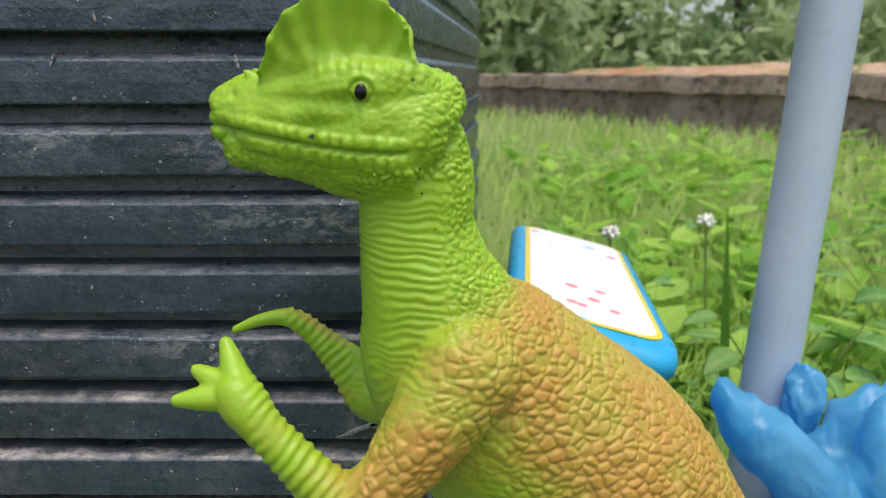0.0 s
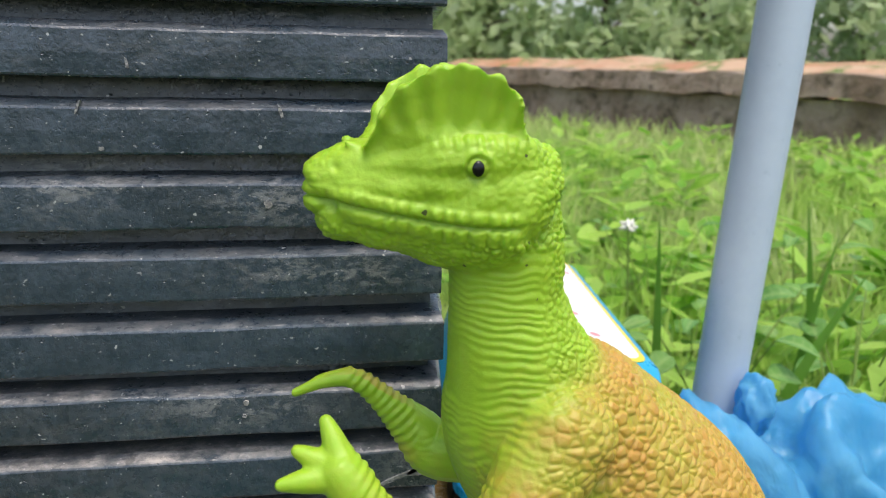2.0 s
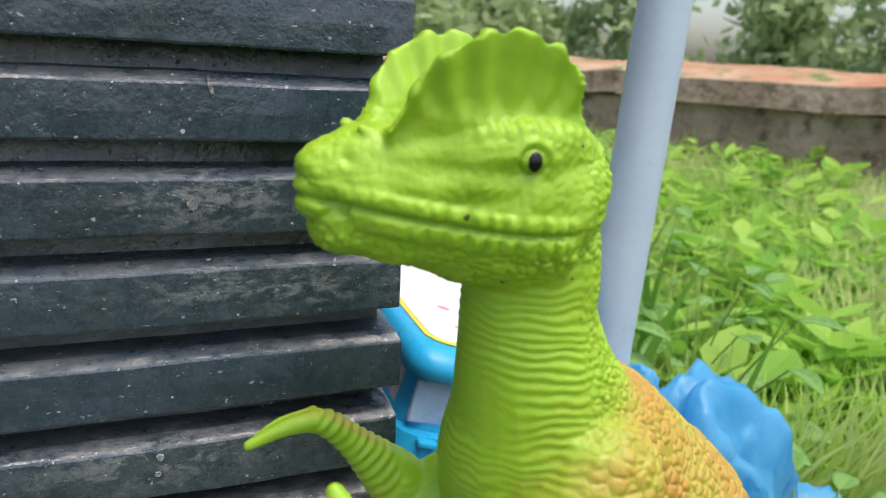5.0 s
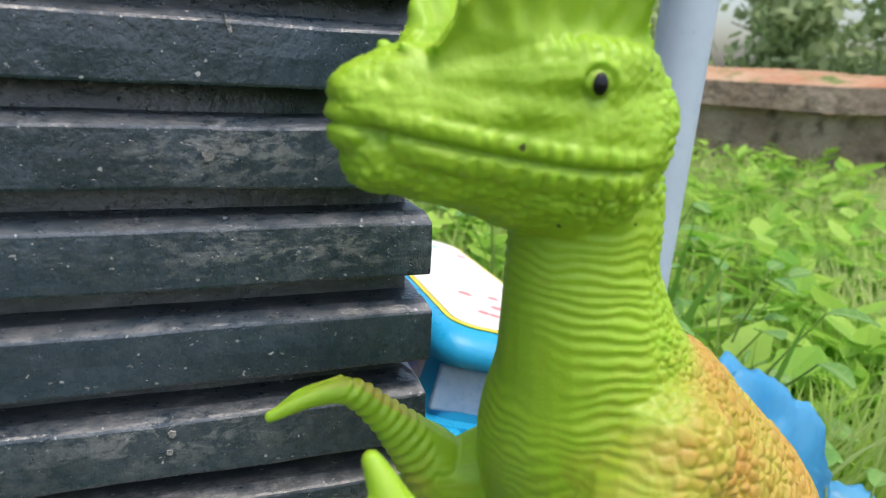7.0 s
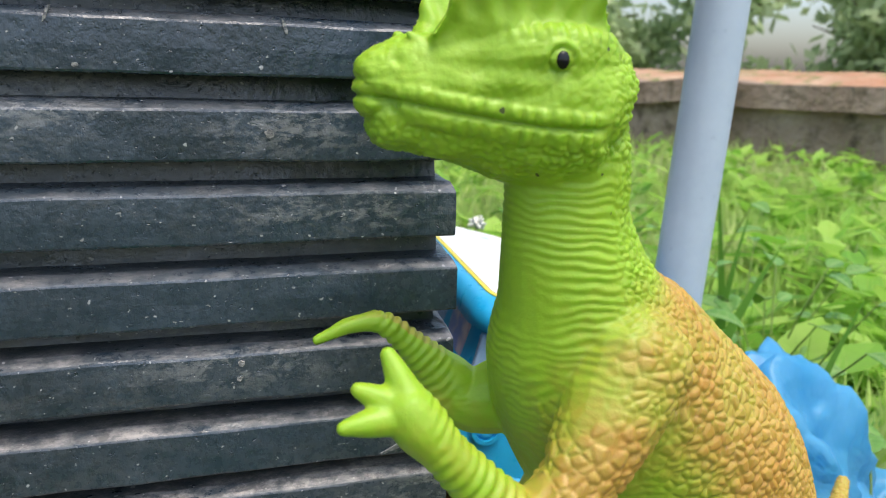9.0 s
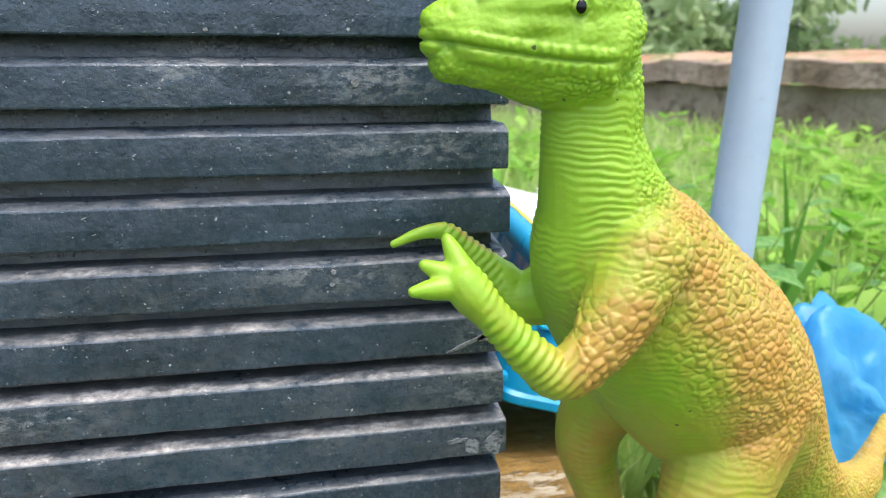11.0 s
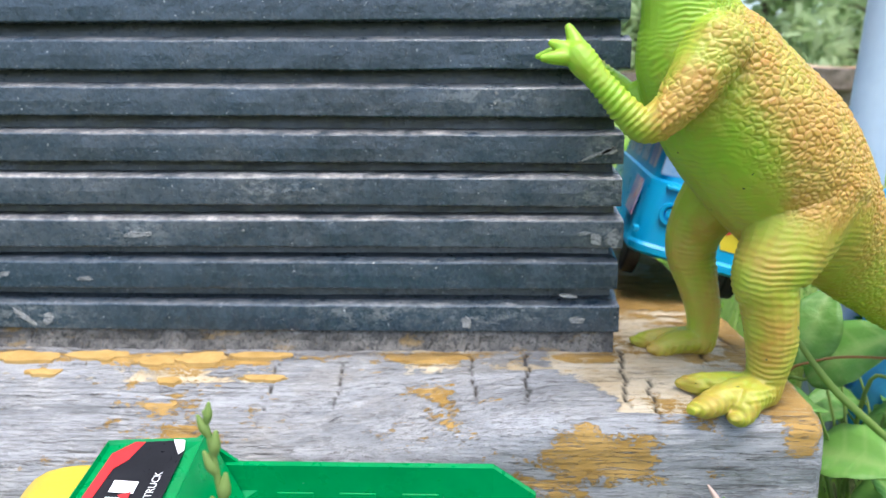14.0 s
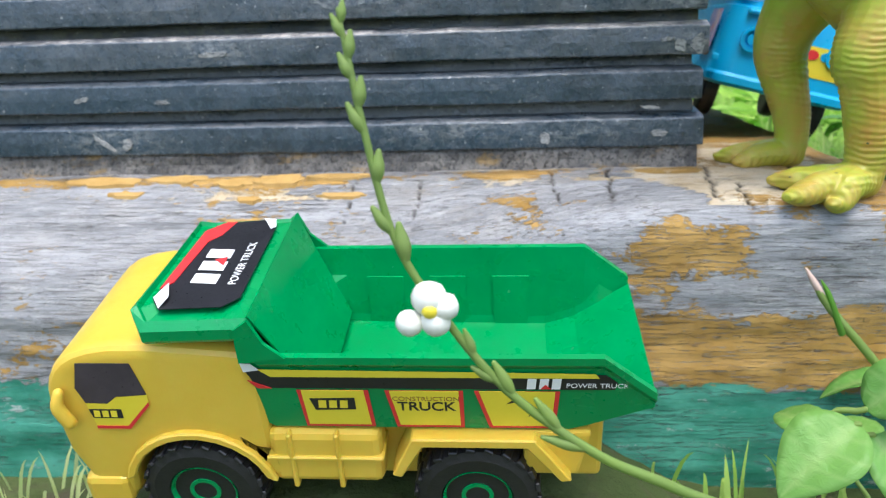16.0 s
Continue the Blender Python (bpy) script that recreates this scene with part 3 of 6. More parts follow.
    # far arm, bent forward
    tube(bm, [(-0.004, 0.224, 0.131, 0.0125), (-0.0200, 0.229, 0.1265, 0.0092), (-0.0265, 0.231, 0.1325, 0.0076), (-0.0330, 0.231, 0.1392, 0.0054), (-0.0395, 0.231, 0.1458, 0.0038), (-0.0440, 0.2305, 0.1496, 0.0034), (-0.0485, 0.230, 0.1512, 0.0028), (-0.0555, 0.2295, 0.1503, 0.0021), (-0.0632, 0.2295, 0.1473, 0.0013)], 6, 14)
    tube(bm, [(-0.047, 0.2335, 0.1512, 0.0022), (-0.055, 0.2335, 0.1495, 0.0018), (-0.061, 0.233, 0.1468, 0.0011)], 6, 10)
    return bm


def smooth_bell(d, width):
    return np.exp(-(d / width) ** 2)


def build_dinosaur():
    rough = new("rough", mesh_of("rough", dinosaur_blobs(), None))
    remesh = rough.modifiers.new("join", "REMESH")
    remesh.mode, remesh.voxel_size = "VOXEL", 0.00052
    soft = rough.modifiers.new("soften", "SMOOTH")
    soft.factor, soft.iterations = 0.5, 7
    me = bpy.data.meshes.new_from_object(rough.evaluated_get(bpy.context.evaluated_depsgraph_get()))
    bpy.data.objects.remove(rough)
    me.name = "toy_dinosaur"
    n = len(me.vertices)
    co, no = np.empty(n * 3), np.empty(n * 3)
    me.vertices.foreach_get("co", co)
    me.vertices.foreach_get("normal", no)
    co, no = co.reshape(-1, 3), no.reshape(-1, 3)
    x, y, z = co.T
    head = smooth_step(z - 0.25 * x, 0.196, 0.203) * (x < 0.01)
    crest = smooth_step(z + 0.05 * np.abs(x + 0.025), 0.2265, 0.2315) * head
    # mouth, lips, eyes
    mouth = np.interp(x, [-0.06, -0.05, -0.04, -0.03, -0.02, -0.012, -0.004], [0.2112, 0.2098, 0.2081, 0.2065, 0.2054, 0.2050, 0.2054])
    open_to = smooth_step(-x, 0.007, 0.0115)
    bead = 1 - (0.9 - 0.9 * np.abs(np.sin(x / 0.0034 * math.pi + 0.5 * np.sin(x * 500)))) * (0.45 + 0.55 * smooth_step(x, -0.046, -0.03))
    d = head * open_to * (-0.0009 * smooth_bell(z - mouth, 0.0006) + 0.0012 * bead * (0.45 + 0.55 * smooth_step(x, -0.054, -0.04)) * (np.sqrt(np.clip(1 - ((z - mouth - 0.0020) / 0.0017) ** 2, 0, 1)) + np.sqrt(np.clip(1 - ((z - mouth + 0.0024) / 0.0020) ** 2, 0, 1))))
    eye_r = np.hypot(x + 0.0190, (z - 0.2193))
    d += head * np.abs(no[:, 1]) * (0.0007 * smooth_bell(eye_r - 0.0034, 0.0009) * (0.3 + 0.9 * smooth_step(z, 0.2178, 0.2218)) - 0.0004 * smooth_bell(eye_r - 0.0024, 0.0006))
    d += head * 0.0007 * smooth_bell(z - 0.2248 + 0.06 * (x + 0.02), 0.0018) * smooth_step(x, -0.034, -0.028) * (0.6 + 0.4 * np.sin(x / 0.0027 * 2 * math.pi)) * (np.abs(no[:, 1]) > 0.2)
    d += head * 0.0006 * smooth_bell(np.hypot(x + 0.0180, z - 0.2135), 0.002)
    d -= head * 0.0009 * smooth_bell(np.hypot(x + 0.036, z - 0.2165), 0.0035)
    d -= head * 0.0008 * smooth_bell(np.hypot(x + 0.0515, z - 0.2185), 0.0013)
    # plates of the skin
    rng_size = np.where(z > 0.16, 0.0024, np.where(z > 0.105, 0.0037, 0.0029))
    flat = np.zeros(n)
    for i in range(n):
        if crest[i] < 0.5:
            s = 1 / rng_size[i]
            p = co[i] * (s, s, s * 1.25)
            dist = noise.voronoi(p)[0]
            flat[i] = dist[1] - dist[0]
    plate = np.clip(flat / 0.32, 0, 1) ** 0.6
    belly = (x + 0.02) * 0.70 + (z - 0.14) * 0.71
    wave = np.array([noise.noise((a * 60, b * 60, c * 60)) for a, b, c in co])
    back = smooth_step(belly + 0.5 * np.clip(x - 0.03, 0, 0.05) + 0.006 * wave, -0.006, 0.024) * (1 - smooth_step(z, 0.17, 0.178))
    back = back * np.where(z > 0.13, smooth_step(x + 0.5 * (0.15 - z), -0.012, 0.006), 1.0)
    nape = smooth_step(x, -0.004, 0.004) * smooth_step(z, 0.16, 0.17) * (1 - crest)
    cheek = head * (1 - crest) * smooth_step(x, -0.03, -0.012)
    legs = 1 - smooth_step(z + 0.25 * (0.05 - x), 0.062, 0.088)
    tail = smooth_step(x, 0.075, 0.095)
    arm = (1 - smooth_step(z, 0.166, 0.172)) * np.maximum(smooth_step(-y, -0.2, -0.193) * smooth_step(-x, -0.004, 0.004) * (1 - smooth_step(z + 0.4 * x, 0.136, 0.15)), smooth_step(-x, 0.025, 0.03))
    d += 0.00105 * (plate - 0.5) * np.clip(back * (1 - legs * (1 - tail)) * (1 - 0.6 * arm * (x < -0.018)) + 0.8 * arm * (x > -0.02) * (y < 0.196) * smooth_step(-z, -0.145, -0.135) + 0.7 * nape + 0.8 * cheek * (z < mouth - 0.004) + 0.6 * cheek * smooth_step(x, -0.008, -0.003) + 0.25 * tail, 0, 1)
    d += 0.0005 * (plate - 0.5) * head * (1 - crest) * (mouth - z > 0.004)
    # rings of wrinkles on the throat, belly, legs and forearms
    wave2 = np.array([noise.noise((a * 160, b * 160, c * 160)) for a, b, c in co])
    wave3 = np.array([noise.noise((a * 45 + 7, b * 45, c * 45)) for a, b, c in co])
    throat = (1 - head) * (1 - back) * (1 - nape) * smooth_step(z, 0.068, 0.08) * (1 - arm)
    d += throat * 0.00022 * np.clip(0.5 + 1.6 * wave3, 0.08, 1.2) * np.sin(z * 2 * math.pi / 0.0023 + 8.0 * wave + 4.5 * wave2 + x * 40) * (0.45 + 0.55 * smooth_step(z, 0.14, 0.155))
    d += legs * (1 - tail) * 0.00021 * np.clip(0.6 + 1.6 * wave3 + 0.8 * wave2, 0.05, 1.2) * np.sin(z * 2 * math.pi / 0.0029 + 4.5 * wave + 2.2 * wave2 + 110 * (x - 0.04)) * smooth_step(z, -0.007, -0.001)
    d += legs * (1 - tail) * 0.0004 * np.sin((x + y) * 2 * math.pi / 0.0042 + wave) * (1 - smooth_step(z, -0.006, 0.004))
    d += arm * 0.00028 * np.clip(0.75 + 1.2 * wave3 + 0.8 * wave2, 0.15, 1.2) * np.sin((x * 0.72 - z * 0.69) * 2 * math.pi / 0.0027 + 3.5 * wave + 2.0 * wave2) * smooth_step(x, -0.05, -0.044) * smooth_step(-x, 0.008, 0.02)
    d += crest * 0.00055 * np.cos((x - 0.35 * (z - 0.225) * (x + 0.025) / 0.02) * 2 * math.pi / 0.0056)
    d += 0.00018 * wave2
    pebble = np.zeros(n)
    for i in np.nonzero((head > 0.05) & (crest < 0.7))[0]:
        dist = noise.voronoi(co[i] / 0.0021)[0]
        pebble[i] = min(1.0, (dist[1] - dist[0]) / 0.35) ** 0.6 - 0.5
    d += head * (1 - crest) * (0.00032 * pebble * (0.35 + 0.65 * smooth_step(wave3, -0.25, 0.15)) + 0.0006 * wave2)
    d = np.where((eye_r < 0.0022) & (np.abs(y - 0.203) > 0.01), 0.0004, d)
    co2 = co + no * d[:, None]
    me.vertices.foreach_set("co", co2.ravel())
    spray = smooth_step(belly + 0.35 * np.clip(x - 0.03, 0, 0.05), 0.0, 0.034) * (1 - smooth_step(z - 0.5 * x, 0.15, 0.168)) * (1 - 0.55 * smooth_step(x, 0.07, 0.1))
    spray = np.clip(spray + 0.3 * smooth_step(x, 0.02, 0.05) * (1 - smooth_step(z, 0.095, 0.11)), 0, 0.9)
    shoulder = 1.4 * smooth_bell(np.sqrt((x + 0.008) ** 2 + (y - 0.174) ** 2 + (z - 0.127) ** 2), 0.016) + 0.5 * smooth_bell(np.sqrt((x - 0.012) ** 2 + (y - 0.18) ** 2 + (z - 0.148) ** 2), 0.022)
    spray = np.maximum(spray, shoulder) * (0.75 + 0.25 * plate + 0.2 * wave3) * (1 - legs * (1 - tail)) + (1 - smooth_step(z, 0.07, 0.115)) * (1 - tail) * (0.5 + 0.35 * wave) * (1 - 0.4 * (1 - legs)) - 0.3 * tail * smooth_step(-no[:, 2], -0.2, 0.5) + 0.3 * arm * np.clip(wave, 0, 1) + 0.12 * (z < 0.13)
    spray = np.maximum(spray, 0.6 * smooth_bell(np.hypot(x + 0.04, z - 0.148), 0.012) * (y > 0.228) * (no[:, 2] > 0.1))
    pupil = np.zeros(n)
    for name, values in (("spray", np.clip(spray, 0, 1)), ("pupil", pupil)):
        me.attributes.new(name, "FLOAT", "POINT").data.foreach_set("value", values)
    bm = bmesh.new()
    bm.from_mesh(me)
    black = bm.verts.layers.float["pupil"]
    for s in (-1, 1):
        at = np.argmin(eye_r + 9 * (s * (y - 0.203) < 0.008))
        made = bmesh.ops.create_uvsphere(bm, u_segments=20, v_segments=12, radius=1)["verts"]
        for v in made:
            v.co = Vector((-0.0190 + v.co.x * 0.00145, co2[at][1] + v.co.y * 0.0008, 0.2193 + v.co.z * 0.0019))
            v[black] = 1.0
    bm.to_mesh(me)
    bm.free()
    me.materials.clear()
    me.materials.append(VINYL)
    me.shade_smooth()
    ob = new("toy_dinosaur", me)
    ob.location.z = -0.0003
    return tagged(ob, "lime green vinyl toy dinosaur with tan sprayed back on timber", "toy dinosaur")


build_dinosaur()
# ---- more materials ----
def plastic(name, a, b, rough=0.32, glow_through=0.0):
    n = Nodes(name, rough, spec=0.5)
    fine = n.noise(700, 3)
    c = n.mix(n.step(n.noise(30, 4), 0.3, 0.7), a, b)
    c = n.mix(n.step(n.noise(160, 5, 0.75, warp=1.0), 0.68, 0.74, 0, 0.25), c, (0.7, 0.7, 0.65))
    n.color(c).rough(n.step(n.noise(90, 4), 0.3, 0.7, rough - 0.06, rough + 0.12))
    if glow_through:
        n.bsdf.inputs["Subsurface Weight"].default_value = glow_through
        n.bsdf.inputs["Subsurface Scale"].default_value = 0.004
    return n.bump(fine, 0.00008).mat


def foliage(name, a, b, rough=0.5, straw=None):
    n = Nodes(name, rough, spec=0.35)
    c = n.mix(n.island(), a, b)
    if straw:
        c = n.mix(n.step(n.noise(1.9, 4), 0.42, 0.64, 0, 0.75), c, straw)
    n.color(n.mix(n.step(n.noise(90, 4), 0.4, 0.7, 0, 0.4), c, (a[0] * 1.5, a[1] * 1.4, a[2])))
    lit = n.tree.nodes.new("ShaderNodeBsdfTranslucent")
    n.put(lit.inputs[0], c)
    both = n.tree.nodes.new("ShaderNodeMixShader")
    both.inputs[0].default_value = 0.5
    n.tree.links.new(n.bsdf.outputs[0], both.inputs[1])
    n.tree.links.new(lit.outputs[0], both.inputs[2])
    n.tree.links.new(both.outputs[0], n.tree.nodes["Material Output"].inputs[0])
    return n.mat


YELLOW = plastic("yellow_plastic", (0.66, 0.44, 0.04), (0.72, 0.5, 0.065), 0.35, 0.15)
GREEN = plastic("green_plastic", (0, 0.222, 0.0555), (0.00296, 0.274, 0.074), 0.28, 0.1)
BUS_BLUE = plastic("sky_blue_plastic", (0.01, 0.36, 0.68), (0.02, 0.42, 0.74), 0.3, 0.1)
RUBBER = plain("black_tyre_plastic", (0.008, 0.008, 0.009), (0.02, 0.02, 0.021), 60, 0.45, 0.0002)
INK = plain("black_print", (0.01, 0.01, 0.012), (0.02, 0.02, 0.024), 80, 0.35)
SMOKE = plain("smoky_violet_print", (0.04, 0.03, 0.04), (0.07, 0.055, 0.065), 80, 0.35)
WHITE = plain("white_print", (0.78, 0.78, 0.76), (0.84, 0.84, 0.83), 60, 0.4)
RED = plain("red_print", (0.62, 0.025, 0.03), (0.7, 0.04, 0.04), 60, 0.4)
LEMON = plain("yellow_print", (0.75, 0.6, 0.03), (0.8, 0.66, 0.05), 60, 0.4)
BROWN = plain("brown_print", (0.25, 0.11, 0.02), (0.3, 0.14, 0.03), 60, 0.4)
PVC = plain("pale_blue_pvc", (0.42, 0.52, 0.62), (0.5, 0.6, 0.69), 18, 0.35, 0.0001)
LEAF = foliage("broad_leaf", (0.1, 0.28, 0.03), (0.2, 0.42, 0.06))
WEED_LEAF = foliage("meadow_weed_leaf", (0.18, 0.42, 0.04), (0.5, 0.72, 0.14))
STEM = foliage("weed_stem", (0.24, 0.37, 0.09), (0.34, 0.46, 0.14))
GRASS = foliage("grass_blade", (0.32, 0.54, 0.08), (0.58, 0.74, 0.2), straw=(0.76, 0.72, 0.42))
# Paler than the leaves themselves: distance haze is put into this colour.
HAZED_TREE_LEAF = foliage("hazed_tree_leaf", (0.30, 0.42, 0.19), (0.58, 0.68, 0.40), 0.6)
PETAL = plain("white_petal", (0.72, 0.72, 0.6), (0.82, 0.82, 0.76), 200, 0.6)
PINK = plain("dry_pink_tip", (0.55, 0.36, 0.3), (0.68, 0.55, 0.45), 200, 0.6)
BARK = plain("bark", (0.1, 0.075, 0.05), (0.17, 0.13, 0.095), 12, 0.9, 0.01)


# ---- shapes ----
def prism(bm, outline, y0, y1, bevel=0.0, segments=2):
    """A solid from an outline in x and z, between y0 and y1."""
    a = [bm.verts.new((x, y0, z)) for x, z in outline]
    b = [bm.verts.new((x, y1, z)) for x, z in outline]
    faces = [bm.faces.new(a), bm.faces.new(b[::-1])]
    n = len(a)
    for i in range(n):
        faces.append(bm.faces.new((a[i], b[i], b[(i + 1) % n], a[(i + 1) % n])))
    bmesh.ops.recalc_face_normals(bm, faces=faces)
    if bevel:
        edges = list({e for f in faces for e in f.edges if e.calc_face_angle(0) > 0.5})
        bmesh.ops.bevel(bm, geom=edges, offset=bevel, segments=segments, affect="EDGES", profile=0.6)
    return bm


def slab(bm, points, normal, thick):
    """A thin sheet with thickness, from its outline."""
    n = Vector(normal).normalized() * thick
    a = [bm.verts.new(Vector(p)) for p in points]
    b = [bm.verts.new(Vector(p) + n) for p in points]
    faces = [bm.faces.new(a[::-1]), bm.faces.new(b)]
    for i in range(len(a)):
        j = (i + 1) % len(a)
        faces.append(bm.faces.new((a[i], a[j], b[j], b[i])))
    bmesh.ops.recalc_face_normals(bm, faces=faces)
    return bm


def lathe(bm, profile, sides=40, m=None):
    """Turns a profile of radius and height about the y axis."""
    rings = [[Vector((r * math.cos(a), h, r * math.sin(a))) for a in np.linspace(0, 2 * math.pi, sides, endpoint=False)] for r, h in profile]
    start = len(bm.verts)
    rings_to(bm, rings)
    if m is not None:
        bm.verts.ensure_lookup_table()
        bmesh.ops.transform(bm, matrix=m, verts=bm.verts[start:])
    return bm


def lettering(text, size, material, parent, m, name="lettering", label="", bold=0.0):
    """Words in the built-in font, as a thin raised mesh."""
    curve = bpy.data.curves.new(name, "FONT")
    curve.body, curve.size, curve.extrude, curve.offset = text, size, 0.00006, bold
    curve.align_x, curve.align_y = "CENTER", "CENTER"
    ob = new("words", curve)
    me = bpy.data.meshes.new_from_object(ob.evaluated_get(bpy.context.evaluated_depsgraph_get()))
    bpy.data.objects.remove(ob)
    me.name = name
    me.materials.append(material)
    made = new(name, me)
    made.parent = parent
    made.matrix_local = m
    return tagged(made, label)


# ---- toy truck ----
def frame_on(origin, along, up):
    """A pose whose x runs along and whose y runs up."""
    a = Vector(along).normalized()
    n = a.cross(Vector(up)).normalized()
    u = n.cross(a)
    return Matrix(((a.x, u.x, n.x, origin[0]), (a.y, u.y, n.y, origin[1]), (a.z, u.z, n.z, origin[2]), (0, 0, 0, 1)))


RIM = 0.082


def bed_ring(x):
    rim = np.interp(x, [-0.036, -0.03, 0.086, 0.104], [RIM + 0.006, RIM, RIM, RIM - 0.0145])
    floor = np.interp(x, [-0.034, -0.012, 0.07, 0.082, 0.104], [RIM + 0.004, 0.0505, 0.0492, 0.053, RIM - 0.0165])
    under = min(np.interp(x, [-0.036, -0.03, 0.078, 0.104], [0.05, 0.046, 0.046, RIM - 0.022]), floor - 0.002)
    low = 0.0315 if x < 0.08 else np.interp(x, [0.08, 0.104], [0.0315, 0.0355])
    half = [(low, under), (0.0352, rim - 0.006), (0.0375, rim - 0.003), (0.0375, rim), (0.0348, rim), (0.0336, rim - 0.0065), (0.0326, rim - 0.0115), (low - 0.0024, max(min(floor + 0.0030, rim - 0.013), floor)), (low - 0.0036, floor)]
    ring = [Vector((x, -y, z)) for y, z in half]
    return ring + [Vector((x, y, z)) for y, z in half[::-1]]


def side_point(x, z, out=0.0003):
    """A place on the near outer side of the bed."""
    return Vector((x, -(0.0315 + (0.0352 - 0.0315) * (z - 0.046) / (RIM - 0.006 - 0.046)) - out, z))


def side_sheet(name, outline, material, parent, out, label=""):
    return part(name, slab(bmesh.new(), [side_point(x, z, out) for x, z in outline], (0, -1, -0.1), 0.00025), material, parent, label)


def bars(parent, m, width, height, material, count=3, name="bar_print"):
    """A maker's mark as plain upright blocks."""
    bm = bmesh.new()
    step = width / count
    for k in range(count):
        x = -width / 2 + k * step
        slab(bm, [(x, -height / 2, 0), (x + step * 0.72, -height / 2, 0), (x + step * 0.8, height / 2, 0), (x + step * 0.08, height / 2, 0)], (0, 0, 1), 0.0001)
    ob = part(name, bm, material, parent)
    ob.matrix_local = m
    return ob


def build_wheel(truck, x, y):
    bm = bmesh.new()
    s = -1 if y < 0 else 1
    lathe(bm, [(0.012, -0.007), (0.0135, -0.0085), (0.019, -0.0088), (0.0222, -0.0075), (0.0228, -0.004), (0.0228, 0.004), (0.0222, 0.0075), (0.019, 0.0088), (0.0135, 0.0085), (0.012, 0.007)], 44)
    for k in range(22):
        for sy in (-1, 1):
            turn = Matrix.Rotation(2 * math.pi * (k + 0.5 * (sy > 0)) / 22, 4, "Y")
            box(bm, (-0.0018, sy * 0.0005 if sy > 0 else -0.0086, 0.0218), (0.0018, 0.0086 if sy > 0 else -0.0005, 0.0236), 0.0004, turn @ Matrix.Rotation(0.25 * sy, 4, "Z"), 1)
    tyre = part("tyre", bm, RUBBER, truck, "black ribbed plastic tyre", True)
    tyre.data.shade_flat()
    tyre.location = (x, y, 0.0165)
    bm = lathe(bmesh.new(), [(0.0001, s * 0.002), (0.004, s * 0.003), (0.0045, s * 0.0075), (0.006, s * 0.0075), (0.0065, s * 0.003), (0.0105, s * 0.004), (0.0118, s * 0.0075), (0.0128, s * 0.0085), (0.0128, s * 0.001), (0.0001, s * 0.001)], 32)
    bmesh.ops.recalc_face_normals(bm, faces=bm.faces)
    part("rim", bm, GREEN, tyre, "green plastic rim")


